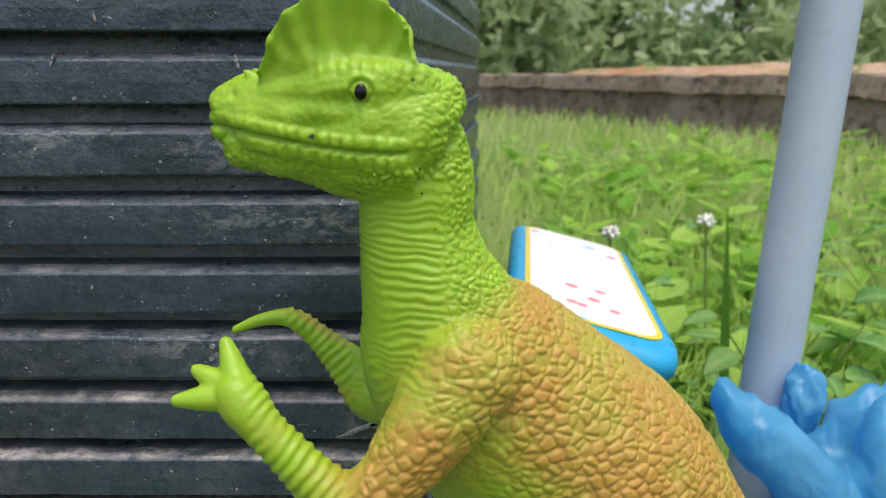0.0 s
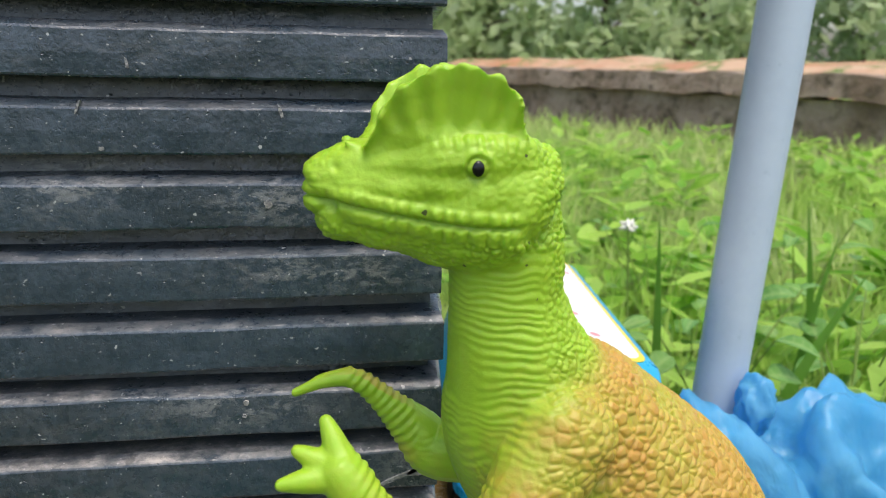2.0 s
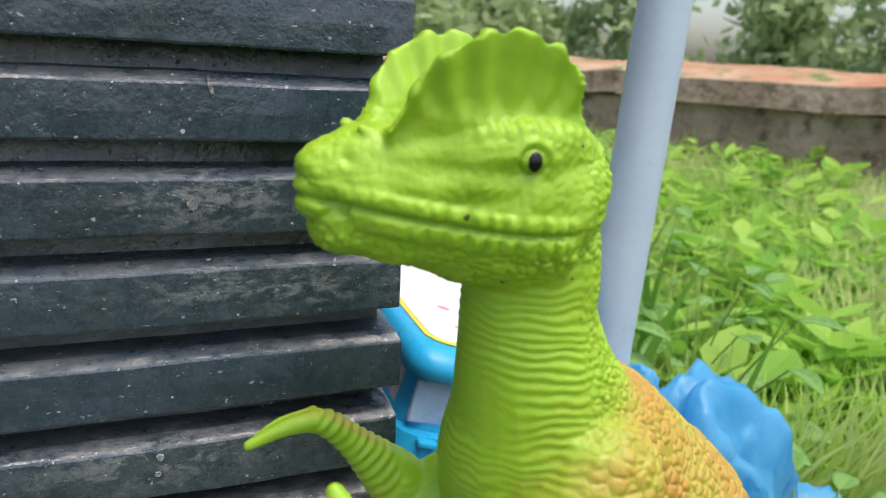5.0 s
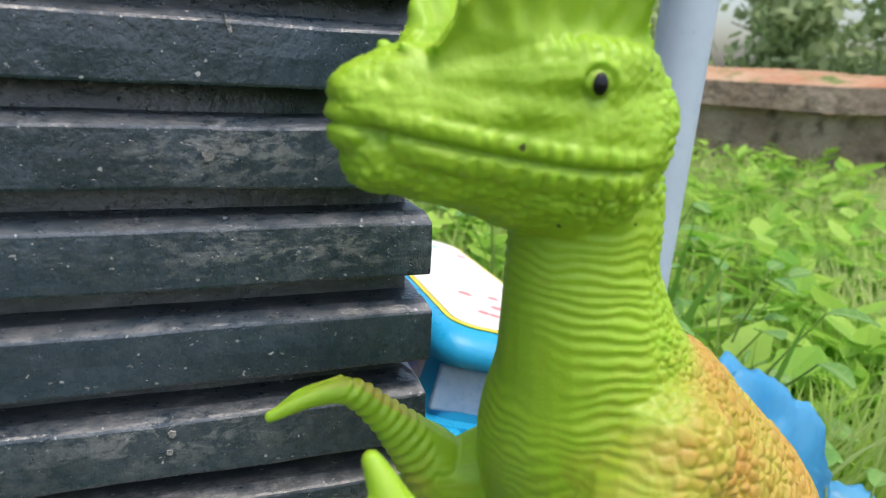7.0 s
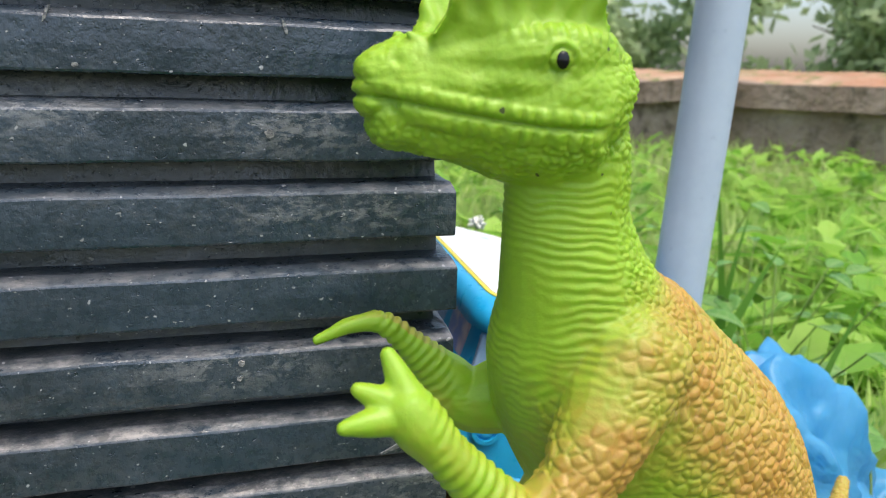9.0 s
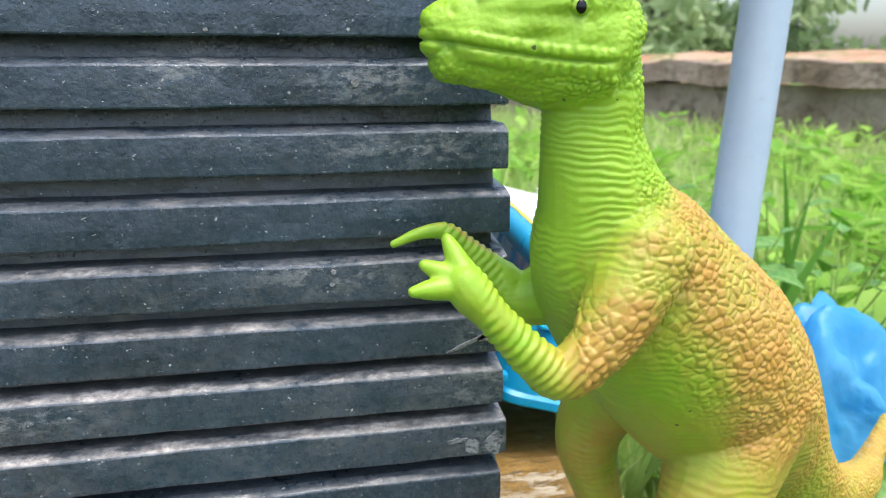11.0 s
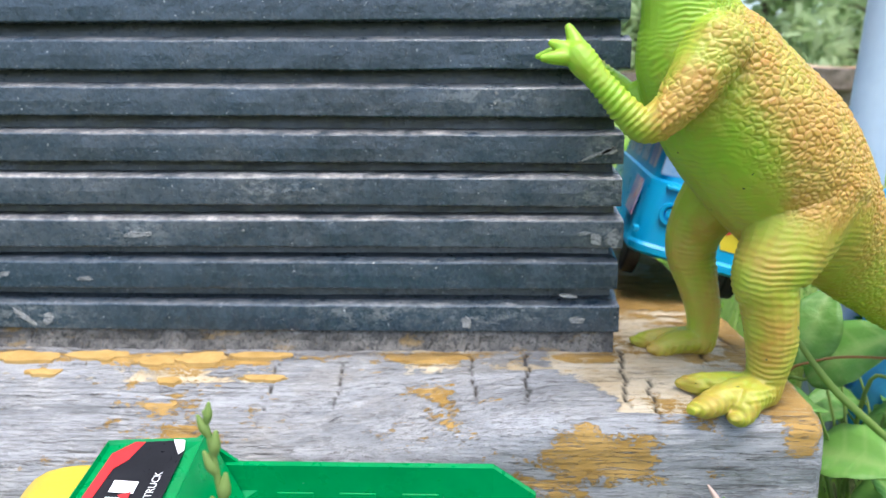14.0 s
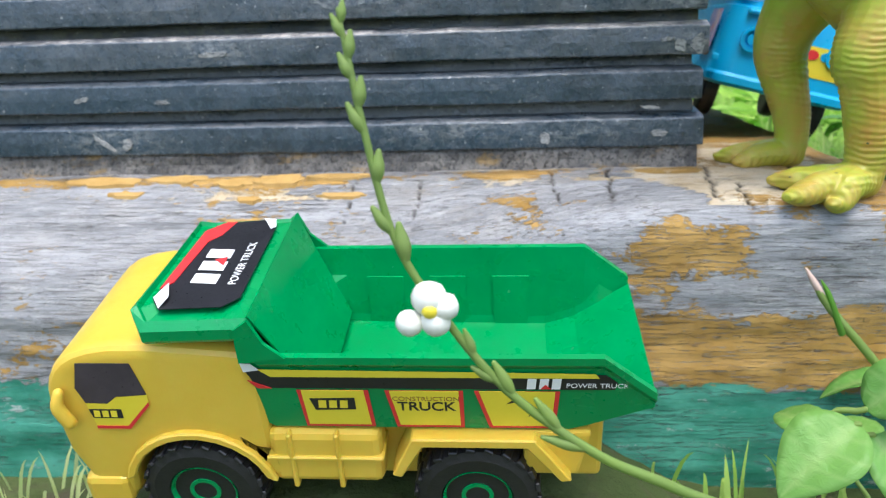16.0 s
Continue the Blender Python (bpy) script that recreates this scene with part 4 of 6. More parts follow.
def build_truck():
    truck = empty("toy_truck", pose(-0.170, 0.1405, -0.1075, 14.5, 0, 0), "yellow and green plastic toy dump truck with stickers", "toy truck")
    stations = [-0.036, -0.033, -0.03, -0.026, -0.02, -0.012, 0.01, 0.03, 0.05, 0.07, 0.076, 0.082, 0.086, 0.092, 0.098, 0.104]
    bm = rings_to(bmesh.new(), [bed_ring(x) for x in stations])
    bmesh.ops.recalc_face_normals(bm, faces=bm.faces)
    bed = part("dump_bed", bm, GREEN, truck, "open green plastic tipper bed")
    # guard over the cab with its sticker
    rim_line = [(-0.0725, -0.031), (-0.068, -0.0372), (-0.036, -0.0374), (-0.030, -0.0374), (-0.030, 0.0374), (-0.036, 0.0374), (-0.065, 0.0374), (-0.070, 0.033)]
    top = RIM + 0.0172

    def guard_z(x, y):
        return top - 0.005 * max(0.0, (abs(y) - 0.031) / 0.006) - 0.05 * (-0.03 - x)
    bm = bmesh.new()
    rows = []
    for f, dz in ((0.97, -0.0065), (1.0, -0.004), (1.0, 0.0), (0.93, 0.0004), (0.90, -0.0016), (0.5, -0.0016)):
        rows.append([Vector((-0.051 + (x + 0.051) * f, y * f, guard_z(x * f - 0.051 * (1 - f), y * f) + dz)) for x, y in rim_line])
    rings_to(bm, rows)
    bmesh.ops.recalc_face_normals(bm, faces=bm.faces)
    guard = part("cab_guard", bm, GREEN, bed, "green guard panel over the cab")
    # sloping front wall and the webs that join the guard to the bed
    part("front_wall", slab(bmesh.new(), [(-0.0312, -0.0362, top - 0.0016), (-0.0312, 0.0362, top - 0.0016), (-0.0115, 0.0287, 0.0542), (-0.0115, -0.0287, 0.0542)], (0.75, 0, 0.6), 0.0008), GREEN, bed)
    for s in (-1, 1):
        part("corner_web", slab(bmesh.new(), [(-0.036, s * 0.0366, top - 0.006), (-0.0305, s * 0.0366, top - 0.0018), (-0.0265, s * 0.0366, RIM + 0.006), (-0.02, s * 0.0366, RIM), (-0.036, s * 0.0366, RIM - 0.002)], (0, s, 0), 0.0016), GREEN, bed)
    for x in (0.004, 0.030, 0.056):
        part("wall_rib", slab(bmesh.new(), [(x - 0.0075, 0.0323, RIM - 0.0118), (x + 0.0075, 0.0323, RIM - 0.0118), (x + 0.0068, 0.0281, 0.0482), (x - 0.0068, 0.0281, 0.0482)], (0, -1, -0.1), 0.0007), GREEN, bed)
    gz = guard_z(-0.05, 0) - 0.0012
    bm = slab(bmesh.new(), [(-0.0675, -0.024, gz - 0.0006), (-0.0630, -0.0305, gz - 0.0004), (-0.041, -0.0305, gz + 0.0006), (-0.036, -0.025, gz + 0.0008), (-0.036, 0.025, gz + 0.0008), (-0.041, 0.0308, gz + 0.0006), (-0.0575, 0.0308, gz - 0.0004), (-0.0645, 0.024, gz - 0.0006)], (-0.05, 0, 1), 0.0003)
    part("guard_sticker", bm, INK, bed, "black sticker with a red edge and curled corners")
    part("sticker_stripe", slab(bmesh.new(), [(-0.0672, -0.018, gz - 0.0002), (-0.0635, -0.014, gz - 0.0001), (-0.0605, 0.015, gz), (-0.0565, 0.02, gz), (-0.0535, 0.0306, gz), (-0.0575, 0.0306, gz - 0.0001), (-0.0644, 0.0238, gz - 0.0002)], (-0.05, 0, 1), 0.0003), RED, bed)
    for pts in ([(-0.0672, -0.0238, gz), (-0.063, -0.0303, gz), (-0.0605, -0.026, gz + 0.002), (-0.0645, -0.0155, gz + 0.0008)], [(-0.0375, 0.0308, gz + 0.001), (-0.036, 0.025, gz + 0.001), (-0.0372, 0.0215, gz + 0.0018), (-0.042, 0.0305, gz + 0.0016)]):
        part("curled_corner", slab(bmesh.new(), pts, (0, 0, 1), 0.0003), WHITE, bed, "white curled sticker corner")
    turned = Matrix.Rotation(radians(90), 4, "Z")
    bars(bed, Matrix.Translation((-0.0523, -0.003, gz + 0.0007)) @ turned, 0.026, 0.0095, WHITE)
    part("red_wedge", slab(bmesh.new(), [(-0.0485, -0.004, gz + 0.0008), (-0.0485, 0.002, gz + 0.0008), (-0.053, 0.0005, gz + 0.0006)], (0, 0, 1), 0.0002), RED, bed)
    lettering("POWER TRUCK", 0.0042, WHITE, bed, Matrix.Translation((-0.0415, -0.002, gz + 0.0009)) @ turned, "power_truck_lettering")
    # side stickers of the bed
    side_sheet("stripe_sticker", [(-0.036, 0.076), (-0.0325, 0.0665), (0.0955, 0.0665), (0.087, 0.0735), (-0.02, 0.0738), (-0.0335, 0.0765)], INK, bed, 0.0003, "black stripe sticker with worn lower edge")
    side_sheet("yellow_stripe", [(-0.031, 0.0757), (-0.027, 0.0722), (0.085, 0.0722), (0.0835, 0.0742), (0.04, 0.0748), (-0.02, 0.0755)], LEMON, bed, 0.0006)
    side_sheet("red_corner", [(-0.0355, 0.0705), (-0.0325, 0.0665), (-0.0275, 0.0665)], RED, bed, 0.0006)
    side_sheet("white_corner", [(-0.0365, 0.0785), (-0.036, 0.0745), (-0.0305, 0.0755), (-0.033, 0.0785)], WHITE, bed, 0.0007, "white peeled sticker corner")
    flat = frame_on((0, 0, 0), (1, 0, 0), (0, -0.12, 1))

    def on_side(x, z, out=0.0008):
        return Matrix.Translation(side_point(x, z, out)) @ flat
    bars(bed, on_side(0.067, 0.0695), 0.0125, 0.005, WHITE)
    part("red_wedge", slab(bmesh.new(), [side_point(0.0655, 0.0672, 0.001), side_point(0.069, 0.0672, 0.001), side_point(0.067, 0.0693, 0.001)], (0, -1, 0), 0.0001), RED, bed)
    lettering("POWER TRUCK", 0.0030, WHITE, bed, on_side(0.0845, 0.0686), "power_truck_lettering")
    for k, x in enumerate((-0.0075, 0.0255, 0.0585)):
        w, lean = 0.0136, 0.001 * (1 - k)
        frame_pts = [(x - w + lean * 2, 0.0655), (x + w, 0.0655), (x + w + lean, 0.0468), (x - w + 0.003, 0.0468)]
        side_sheet("sticker_border", frame_pts, RED, bed, 0.0003, "square sticker with a red border")
        inner = [(x - w + 0.0016 + lean * 2, 0.0655), (x + w - 0.0016, 0.0655), (x + w - 0.0014 + lean, 0.0481), (x - w + 0.0042, 0.0481)]
        side_sheet("sticker_face", inner, LEMON, bed, 0.0005)
        if k == 0:
            side_sheet("mark_panel", [(x - 0.0075, 0.0615), (x + 0.0085, 0.0620), (x + 0.0085, 0.0562), (x - 0.006, 0.0558)], INK, bed, 0.0007)
            bars(bed, on_side(x + 0.001, 0.0589, 0.001), 0.0115, 0.0038, LEMON)
        elif k == 1:
            lettering("CONSTRUCTION", 0.0030, BROWN, bed, on_side(x + 0.0005, 0.0616, 0.0008), "construction_lettering")
            lettering("TRUCK", 0.0062, INK, bed, on_side(x + 0.0005, 0.0577, 0.0008), "truck_lettering", bold=0.0001)
        else:
            side_sheet("mark_panel", [(x - 0.0045, 0.0595), (x, 0.0635), (x + 0.0065, 0.0565), (x + 0.003, 0.0530), (x + 0.0045, 0.0565), (x, 0.0610)], INK, bed, 0.0007)
    # cab
    arch = [(-0.061 + 0.0265 * math.cos(a), 0.0165 + 0.0265 * math.sin(a)) for a in np.linspace(math.pi * 0.98, math.pi * 0.02, 14)]
    outline = [(-0.103, 0.010)] + [(-0.0885, 0.010)] + arch + [(-0.032, 0.024), (-0.032, 0.0805), (-0.072, 0.0840), (-0.084, 0.0838), (-0.092, 0.0824), (-0.0985, 0.0802), (-0.1035, 0.0770), (-0.1072, 0.0732), (-0.110, 0.0685), (-0.1118, 0.0635), (-0.1125, 0.058), (-0.111, 0.034), (-0.106, 0.020)]
    cab = part("cab", prism(bmesh.new(), outline, -0.0345, 0.0345, 0.0058, 5), YELLOW, truck, "rounded yellow plastic cab", True)
    cab.data.set_sharp_from_angle(angle=radians(24))
    lip = [(x, z) for x, z in arch[1:-1]] + [(-0.061 + 0.030 * math.cos(a), 0.0165 + 0.030 * math.sin(a)) for a in np.linspace(math.pi * 0.06, math.pi * 0.94, 12)]
    for s in (-1, 1):
        part("arch_lip", prism(bmesh.new(), lip, s * 0.0335, s * 0.0368, 0.0007, 1), YELLOW, cab)

    def flat_on_cab(name, pts, material, out, label=""):
        return part(name, slab(bmesh.new(), [(x, -0.0345 - out, z) for x, z in pts], (0, -1, 0), 0.0002), material, cab, label)
    flat_on_cab("side_window", [(-0.0960, 0.0772), (-0.0765, 0.0772), (-0.0735, 0.0632), (-0.0850, 0.0622), (-0.0890, 0.0590), (-0.0970, 0.0592), (-0.0992, 0.0660)], SMOKE, 0.0003, "smoky printed side window")
    flat_on_cab("door_sticker", [(-0.0970, 0.0590), (-0.0890, 0.0588), (-0.0850, 0.0620), (-0.0735, 0.0630), (-0.0735, 0.0595), (-0.0835, 0.0480), (-0.0955, 0.0480)], LEMON, 0.0003, "yellow door sticker with a red edge")
    flat_on_cab("door_sticker_edge", [(-0.0735, 0.0600), (-0.0735, 0.0584), (-0.0830, 0.0473), (-0.0955, 0.0473), (-0.0955, 0.0486), (-0.0836, 0.0486)], RED, 0.0006)
    flat_on_cab("mark_panel", [(-0.0965, 0.0565), (-0.0845, 0.0565), (-0.0845, 0.0524), (-0.0957, 0.0524)], INK, 0.0006)
    bars(cab, frame_on((-0.0903, -0.0354, 0.0545), (1, 0, 0), (0, 0, 1)), 0.0095, 0.003, LEMON)
    part("mirror", tube(bmesh.new(), [(-0.1045, -0.037, 0.0655, 0.0018), (-0.1055, -0.0385, 0.060, 0.0024), (-0.1035, -0.038, 0.0525, 0.0026)], 5, 12), YELLOW, cab, "", True)
    part("mirror", tube(bmesh.new(), [(-0.1045, 0.037, 0.0655, 0.0018), (-0.1055, 0.0385, 0.060, 0.0024), (-0.1035, 0.038, 0.0525, 0.0026)], 5, 12), YELLOW, cab, "", True)
    part("front_bumper", box(bmesh.new(), (-0.1085, -0.0362, 0.0085), (-0.0905, 0.0362, 0.0225), 0.003), YELLOW, truck)
    # frame, tanks, fenders, wheels
    part("chassis", box(bmesh.new(), (-0.034, -0.02, 0.011), (0.09, 0.02, 0.0455), 0.002), YELLOW, truck)
    part("rear_sill", prism(bmesh.new(), [(0.06, 0.0455), (0.084, 0.0455), (0.08, 0.025), (0.06, 0.025)], -0.033, 0.033, 0.0015), YELLOW, truck)
    for s in (-1, 1):
        bm = box(bmesh.new(), (-0.0335, min(s * 0.02, s * 0.0345), 0.0205), (0.0085, max(s * 0.02, s * 0.0345), 0.045), 0.003)
        tank = part("side_tank", bm, YELLOW, truck, "yellow tank with raised ribs")
        for x in (-0.025, -0.0075):
            part("tank_rib", box(bmesh.new(), (x - 0.001, min(s * 0.02, s * 0.0357), 0.0188), (x + 0.001, max(s * 0.02, s * 0.0357), 0.045), 0.0006, None, 1), YELLOW, tank)
        part("tank_rib", box(bmesh.new(), (-0.0345, min(s * 0.02, s * 0.0357), 0.0325), (0.0092, max(s * 0.02, s * 0.0357), 0.0345), 0.0006, None, 1), YELLOW, tank)
        bm = prism(bmesh.new(), [(0.012, 0.0275), (0.02, 0.0455), (0.064, 0.0455), (0.0775, 0.026), (0.0735, 0.0255), (0.061, 0.0415), (0.024, 0.0415), (0.0155, 0.0265)], min(s * 0.022, s * 0.0375), max(s * 0.022, s * 0.0375), 0.0006, 1)
        part("fender", bm, YELLOW, truck, "yellow rear fender")
        for x in (-0.061, 0.043):
            build_wheel(truck, x, s * 0.0285)


build_truck()


# ---- toy bus behind the dinosaur ----
def rounded(w, l, r, steps=5):
    """A rectangle with round corners, w wide and l long, from its near left corner's centre line."""
    out = []
    for cx, cy, a0 in ((w / 2 - r, l - r, 0), (-w / 2 + r, l - r, 90), (-w / 2 + r, r, 180), (w / 2 - r, r, 270)):
        for k in range(steps):
            a = radians(a0 + 90 * k / (steps - 1))
            out.append((cx + r * math.cos(a), cy + r * math.sin(a)))
    return out


def shell(levels, r=0.014):
    """A body from rounded outlines at heights: z, width, length, how far its near end is set back."""
    return [[Vector((x, y + back, z)) for x, y in rounded(w, l, r)] for z, w, l, back in levels]


def build_bus():
    bus = empty("toy_bus", pose(0.0465, 0.350, 0.006, 0, 14, -6), "sky blue plastic toy bus tilted off the timber base", "toy bus")
    w, l = 0.085, 0.235
    bm = rings_to(bmesh.new(), shell([(0.014, w * 0.8, l - 0.01, 0.008), (0.0145, w * 0.98, l, 0.001), (0.0165, w * 1.03, l + 0.004, -0.002), (0.0205, w * 1.03, l + 0.004, -0.002), (0.0225, w, l, 0.0), (0.045, w * 0.985, l, 0.001), (0.062, w * 0.95, l - 0.006, 0.003), (0.0632, w * 0.9, l - 0.014, 0.007), (0.088, w * 0.86, l - 0.022, 0.011), (0.09, w * 0.86, l - 0.022, 0.011)]))
    bmesh.ops.recalc_face_normals(bm, faces=bm.faces)
    body = part("body", bm, BUS_BLUE, bus, "sky blue moulded body", True)
    body.data.set_sharp_from_angle(angle=radians(35))
    bm = rings_to(bmesh.new(), shell([(0.088, w * 0.93, l - 0.006, 0.003), (0.089, w * 1.0, l, 0.0), (0.096, w * 1.01, l, 0.0), (0.101, w * 0.97, l - 0.008, 0.004), (0.103, w * 0.86, l - 0.026, 0.013)]))
    bmesh.ops.recalc_face_normals(bm, faces=bm.faces)
    roof = part("roof", bm, BUS_BLUE, bus, "sky blue roof lid with a rim", True)
    n = Nodes("printed_paper", 0.4)
    c = n.mix(n.step(n.cells(38), 0.12, 0.16), (0.8, 0.25, 0.25), (0.85, 0.86, 0.86))
    c = n.mix(n.step(n.cells(30, stretch=(1, 1.3, 1)), 0.1, 0.15), (0.2, 0.6, 0.75), c)
    n.color(c)
    part("roof_border", slab(bmesh.new(), [(x, y + 0.012, 0.1032) for x, y in rounded(w * 0.82, l - 0.026, 0.012)], (0, 0, 1), 0.0004), LEMON, roof, "yellow printed border")
    part("roof_sticker", slab(bmesh.new(), [(x, y + 0.015, 0.1036) for x, y in rounded(w * 0.75, l - 0.032, 0.011)], (0, 0, 1), 0.0004), n.mat, roof, "white roof sticker with small coloured prints")
    glass = plain("printed_window", (0.25, 0.45, 0.72), (0.5, 0.62, 0.8), 40, 0.3)
    pic = Nodes("picture_print", 0.35)
    pic.color(pic.mix(pic.step(pic.cells(60), 0.2, 0.3), (0.7, 0.25, 0.35), pic.mix(pic.step(pic.noise(60, 3), 0.4, 0.6), (0.25, 0.3, 0.65), (0.75, 0.6, 0.65))))
    for k, x in enumerate((-0.0195, 0.0195)):
        part("front_window", box(bmesh.new(), (x - 0.0165, 0.0075, 0.066), (x + 0.0165, 0.0115, 0.0865), 0.0012), glass, bus, "printed pale blue window")
    for s in (-1, 1):
        for k in range(4):
            y = 0.042 + k * 0.045
            ob = part("side_window", box(bmesh.new(), (-0.0012, y - 0.017, 0.0665), (0.0012, y + 0.017, 0.086), 0.0008), pic.mat if k < 1 else glass, bus, "printed side window")
            ob.location.x = s * w * 0.432
    part("side_print", slab(bmesh.new(), [(-0.0445, 0.02, 0.035), (-0.0445, 0.06, 0.035), (-0.0428, 0.06, 0.059), (-0.0428, 0.02, 0.059)], (-1, 0, 0.1), 0.0004), pic.mat, bus, "printed picture on the side")
    part("front_sticker", slab(bmesh.new(), [(0.006, 0.0008, 0.048), (0.034, 0.0008, 0.048), (0.034, 0.0004, 0.03), (0.012, 0.0004, 0.03)], (0, -1, 0), 0.0005), LEMON, bus, "yellow sticker with red dots")
    part("sticker_dot", slab(bmesh.new(), [(0.012 + 0.004 * math.cos(a), 0.0, 0.043 + 0.003 * math.sin(a)) for a in np.linspace(0, 2 * math.pi, 12, endpoint=False)], (0, -1, 0), 0.0005), RED, bus)
    part("sticker_dot", slab(bmesh.new(), [(0.02 + 0.0028 * math.cos(a), 0.0, 0.043 + 0.0028 * math.sin(a)) for a in np.linspace(0, 2 * math.pi, 12, endpoint=False)], (0, -1, 0), 0.0005), BUS_BLUE, bus)
    for x in (-0.024, 0.027):
        bm = bmesh.new()
        for r0, r1, d in ((0.0052, 0.0072, 0.0022), (0.0001, 0.0032, 0.0018)):
            lathe(bm, [(r0, 0.001), (r0, -d), (r1, -d), (r1, 0.001)], 28)
        bmesh.ops.recalc_face_normals(bm, faces=bm.faces)
        ob = part("lamp_ring", bm, BUS_BLUE, bus, "moulded round headlight ring")
        ob.location = (x, 0.0005, 0.044)
    for x in (-0.0265, 0.027):
        ob = part("lug", box(bmesh.new(), (x - 0.0045, -0.0012, 0.0585), (x + 0.0045, 0.006, 0.0615), 0.001), BUS_BLUE, bus)
    part("bumper_stud", box(bmesh.new(), (-0.0445, -0.003, 0.028), (-0.0405, 0.004, 0.032), 0.001), BUS_BLUE, bus)
    for s in (-1, 1):
        for y in (0.045, 0.168):
            ob = part("wheel", lathe(bmesh.new(), [(0.0001, -0.005), (0.015, -0.005), (0.0175, -0.004), (0.018, 0), (0.0175, 0.004), (0.015, 0.005), (0.0001, 0.005)], 28), RUBBER, bus, "black plastic wheel")
            ob.location, ob.rotation_euler = (s * 0.034, y, 0.0095), (0, 0, radians(90))


build_bus()


# ---- pipe and plastic bag ----
def build_pipe():
    bm = bmesh.new()
    rings = []
    for r, zs in ((0.0158, (-0.25, 0.0, 0.2, 0.45, 0.7)), (0.0142, (0.7, 0.45, -0.25))):
        for z in zs:
            rings.append([Vector((r * math.cos(a), r * math.sin(a), z)) for a in np.linspace(0, 2 * math.pi, 40, endpoint=False)])
    rings_to(bm, rings, caps=False)
    ob = part("pvc_pipe", bm, PVC, None, smooth=True)
    ob.matrix_world = Matrix.Translation((0.1945, 0.45, 0.0)) @ Matrix.Rotation(radians(3.9), 4, "Y")
    return tagged(ob, "pale blue plastic water pipe standing in the weeds", "pipe")


build_pipe()


def crumple(bm, center, size, seed, detail=5, amount=0.3):
    """A crumpled sheet blown up into a lump with sharp folds."""
    made = bmesh.ops.create_icosphere(bm, subdivisions=detail, radius=1)["verts"]
    for v in made:
        p = v.co.normalized()
        q = p * 1.6 + Vector((seed, seed * 0.7, 0))
        ridge = sum(abs(noise.noise(q * f)) / f for f in (0.8, 1.7, 3.1))
        r = 1.12 - amount * 1.4 * ridge + 0.15 * noise.noise(q * 0.8)
        v.co = Vector(center) + Vector((p.x * size[0], p.y * size[1], p.z * size[2])) * r
    return bm


def build_bag():
    n = Nodes("thin_blue_bag", 0.28, spec=0.6)
    c = n.mix(n.step(n.noise(25, 5), 0.3, 0.7), (0.05, 0.43, 0.74), (0.2, 0.62, 0.88))
    n.color(c).bump(n.cells(40, "DISTANCE_TO_EDGE", (1, 1, 0.5)), 0.0022).bump(n.noise(22, 3, 0.5, warp=2.0), 0.004)
    lit = n.tree.nodes.new("ShaderNodeBsdfTranslucent")
    lit.inputs[0].default_value = (0.1, 0.5, 0.85, 1)
    both = n.tree.nodes.new("ShaderNodeMixShader")
    both.inputs[0].default_value = 0.5
    n.tree.links.new(n.bsdf.outputs[0], both.inputs[1])
    n.tree.links.new(lit.outputs[0], both.inputs[2])
    n.tree.links.new(both.outputs[0], n.tree.nodes["Material Output"].inputs[0])
    bag = empty("plastic_bag", pose(0.25, 0.41, -0.13), "crumpled translucent blue plastic bag tied round the pipe", "plastic bag")
    part("bag_body", crumple(bmesh.new(), (0.02, 0.02, 0.072), (0.072, 0.055, 0.103), 3.0, 5, 0.27), n.mat, bag, "", True)
    part("bag_skirt", crumple(bmesh.new(), (0.085, 0.005, 0.03), (0.085, 0.05, 0.06), 5.0, 5, 0.34), n.mat, bag, "", True)
    bm = tube(bmesh.new(), [(-0.094, 0.0, 0.178, 0.009, 0.012), (-0.078, -0.008, 0.160, 0.017), (-0.05, -0.012, 0.132, 0.019, 0.016), (-0.03, -0.004, 0.09, 0.028, 0.022), (-0.03, 0.0, 0.02, 0.03, 0.03)], 8, 40)
    for v in bm.verts:
        v.co += v.co.normalized() * 0.007 * (0.4 - abs(noise.noise(v.co * 55))) * Vector((1, 1, 0.4)).length
    part("bag_neck", bm, n.mat, bag, "twisted neck of the bag", True)
    part("bag_knot", crumple(bmesh.new(), (-0.044, 0.012, 0.172), (0.0125, 0.012, 0.021), 9.0, 4, 0.34), n.mat, bag, "knotted handle of the bag", True)


build_bag()


# ---- plants ----
def blade(verts, faces, root, tip, width, bend, seg=5):
    """A grass blade as a folded strip."""
    root, tip = Vector(root), Vector(tip)
    way = tip - root
    across = way.cross(Vector((0.3, 1, 0.1))).normalized() * width
    first = len(verts)
    for k in range(seg + 1):
        u = k / seg
        p = root + way * u + Vector((0, 0, bend * math.sin(math.pi * u)))
        w = (1 - u) ** 0.7 * (0.6 + 0.8 * u * (1 - u) * 2)
        verts += [p - across * w, p + across * w]
    for k in range(seg):
        a = first + 2 * k
        faces.append((a, a + 1, a + 3, a + 2))


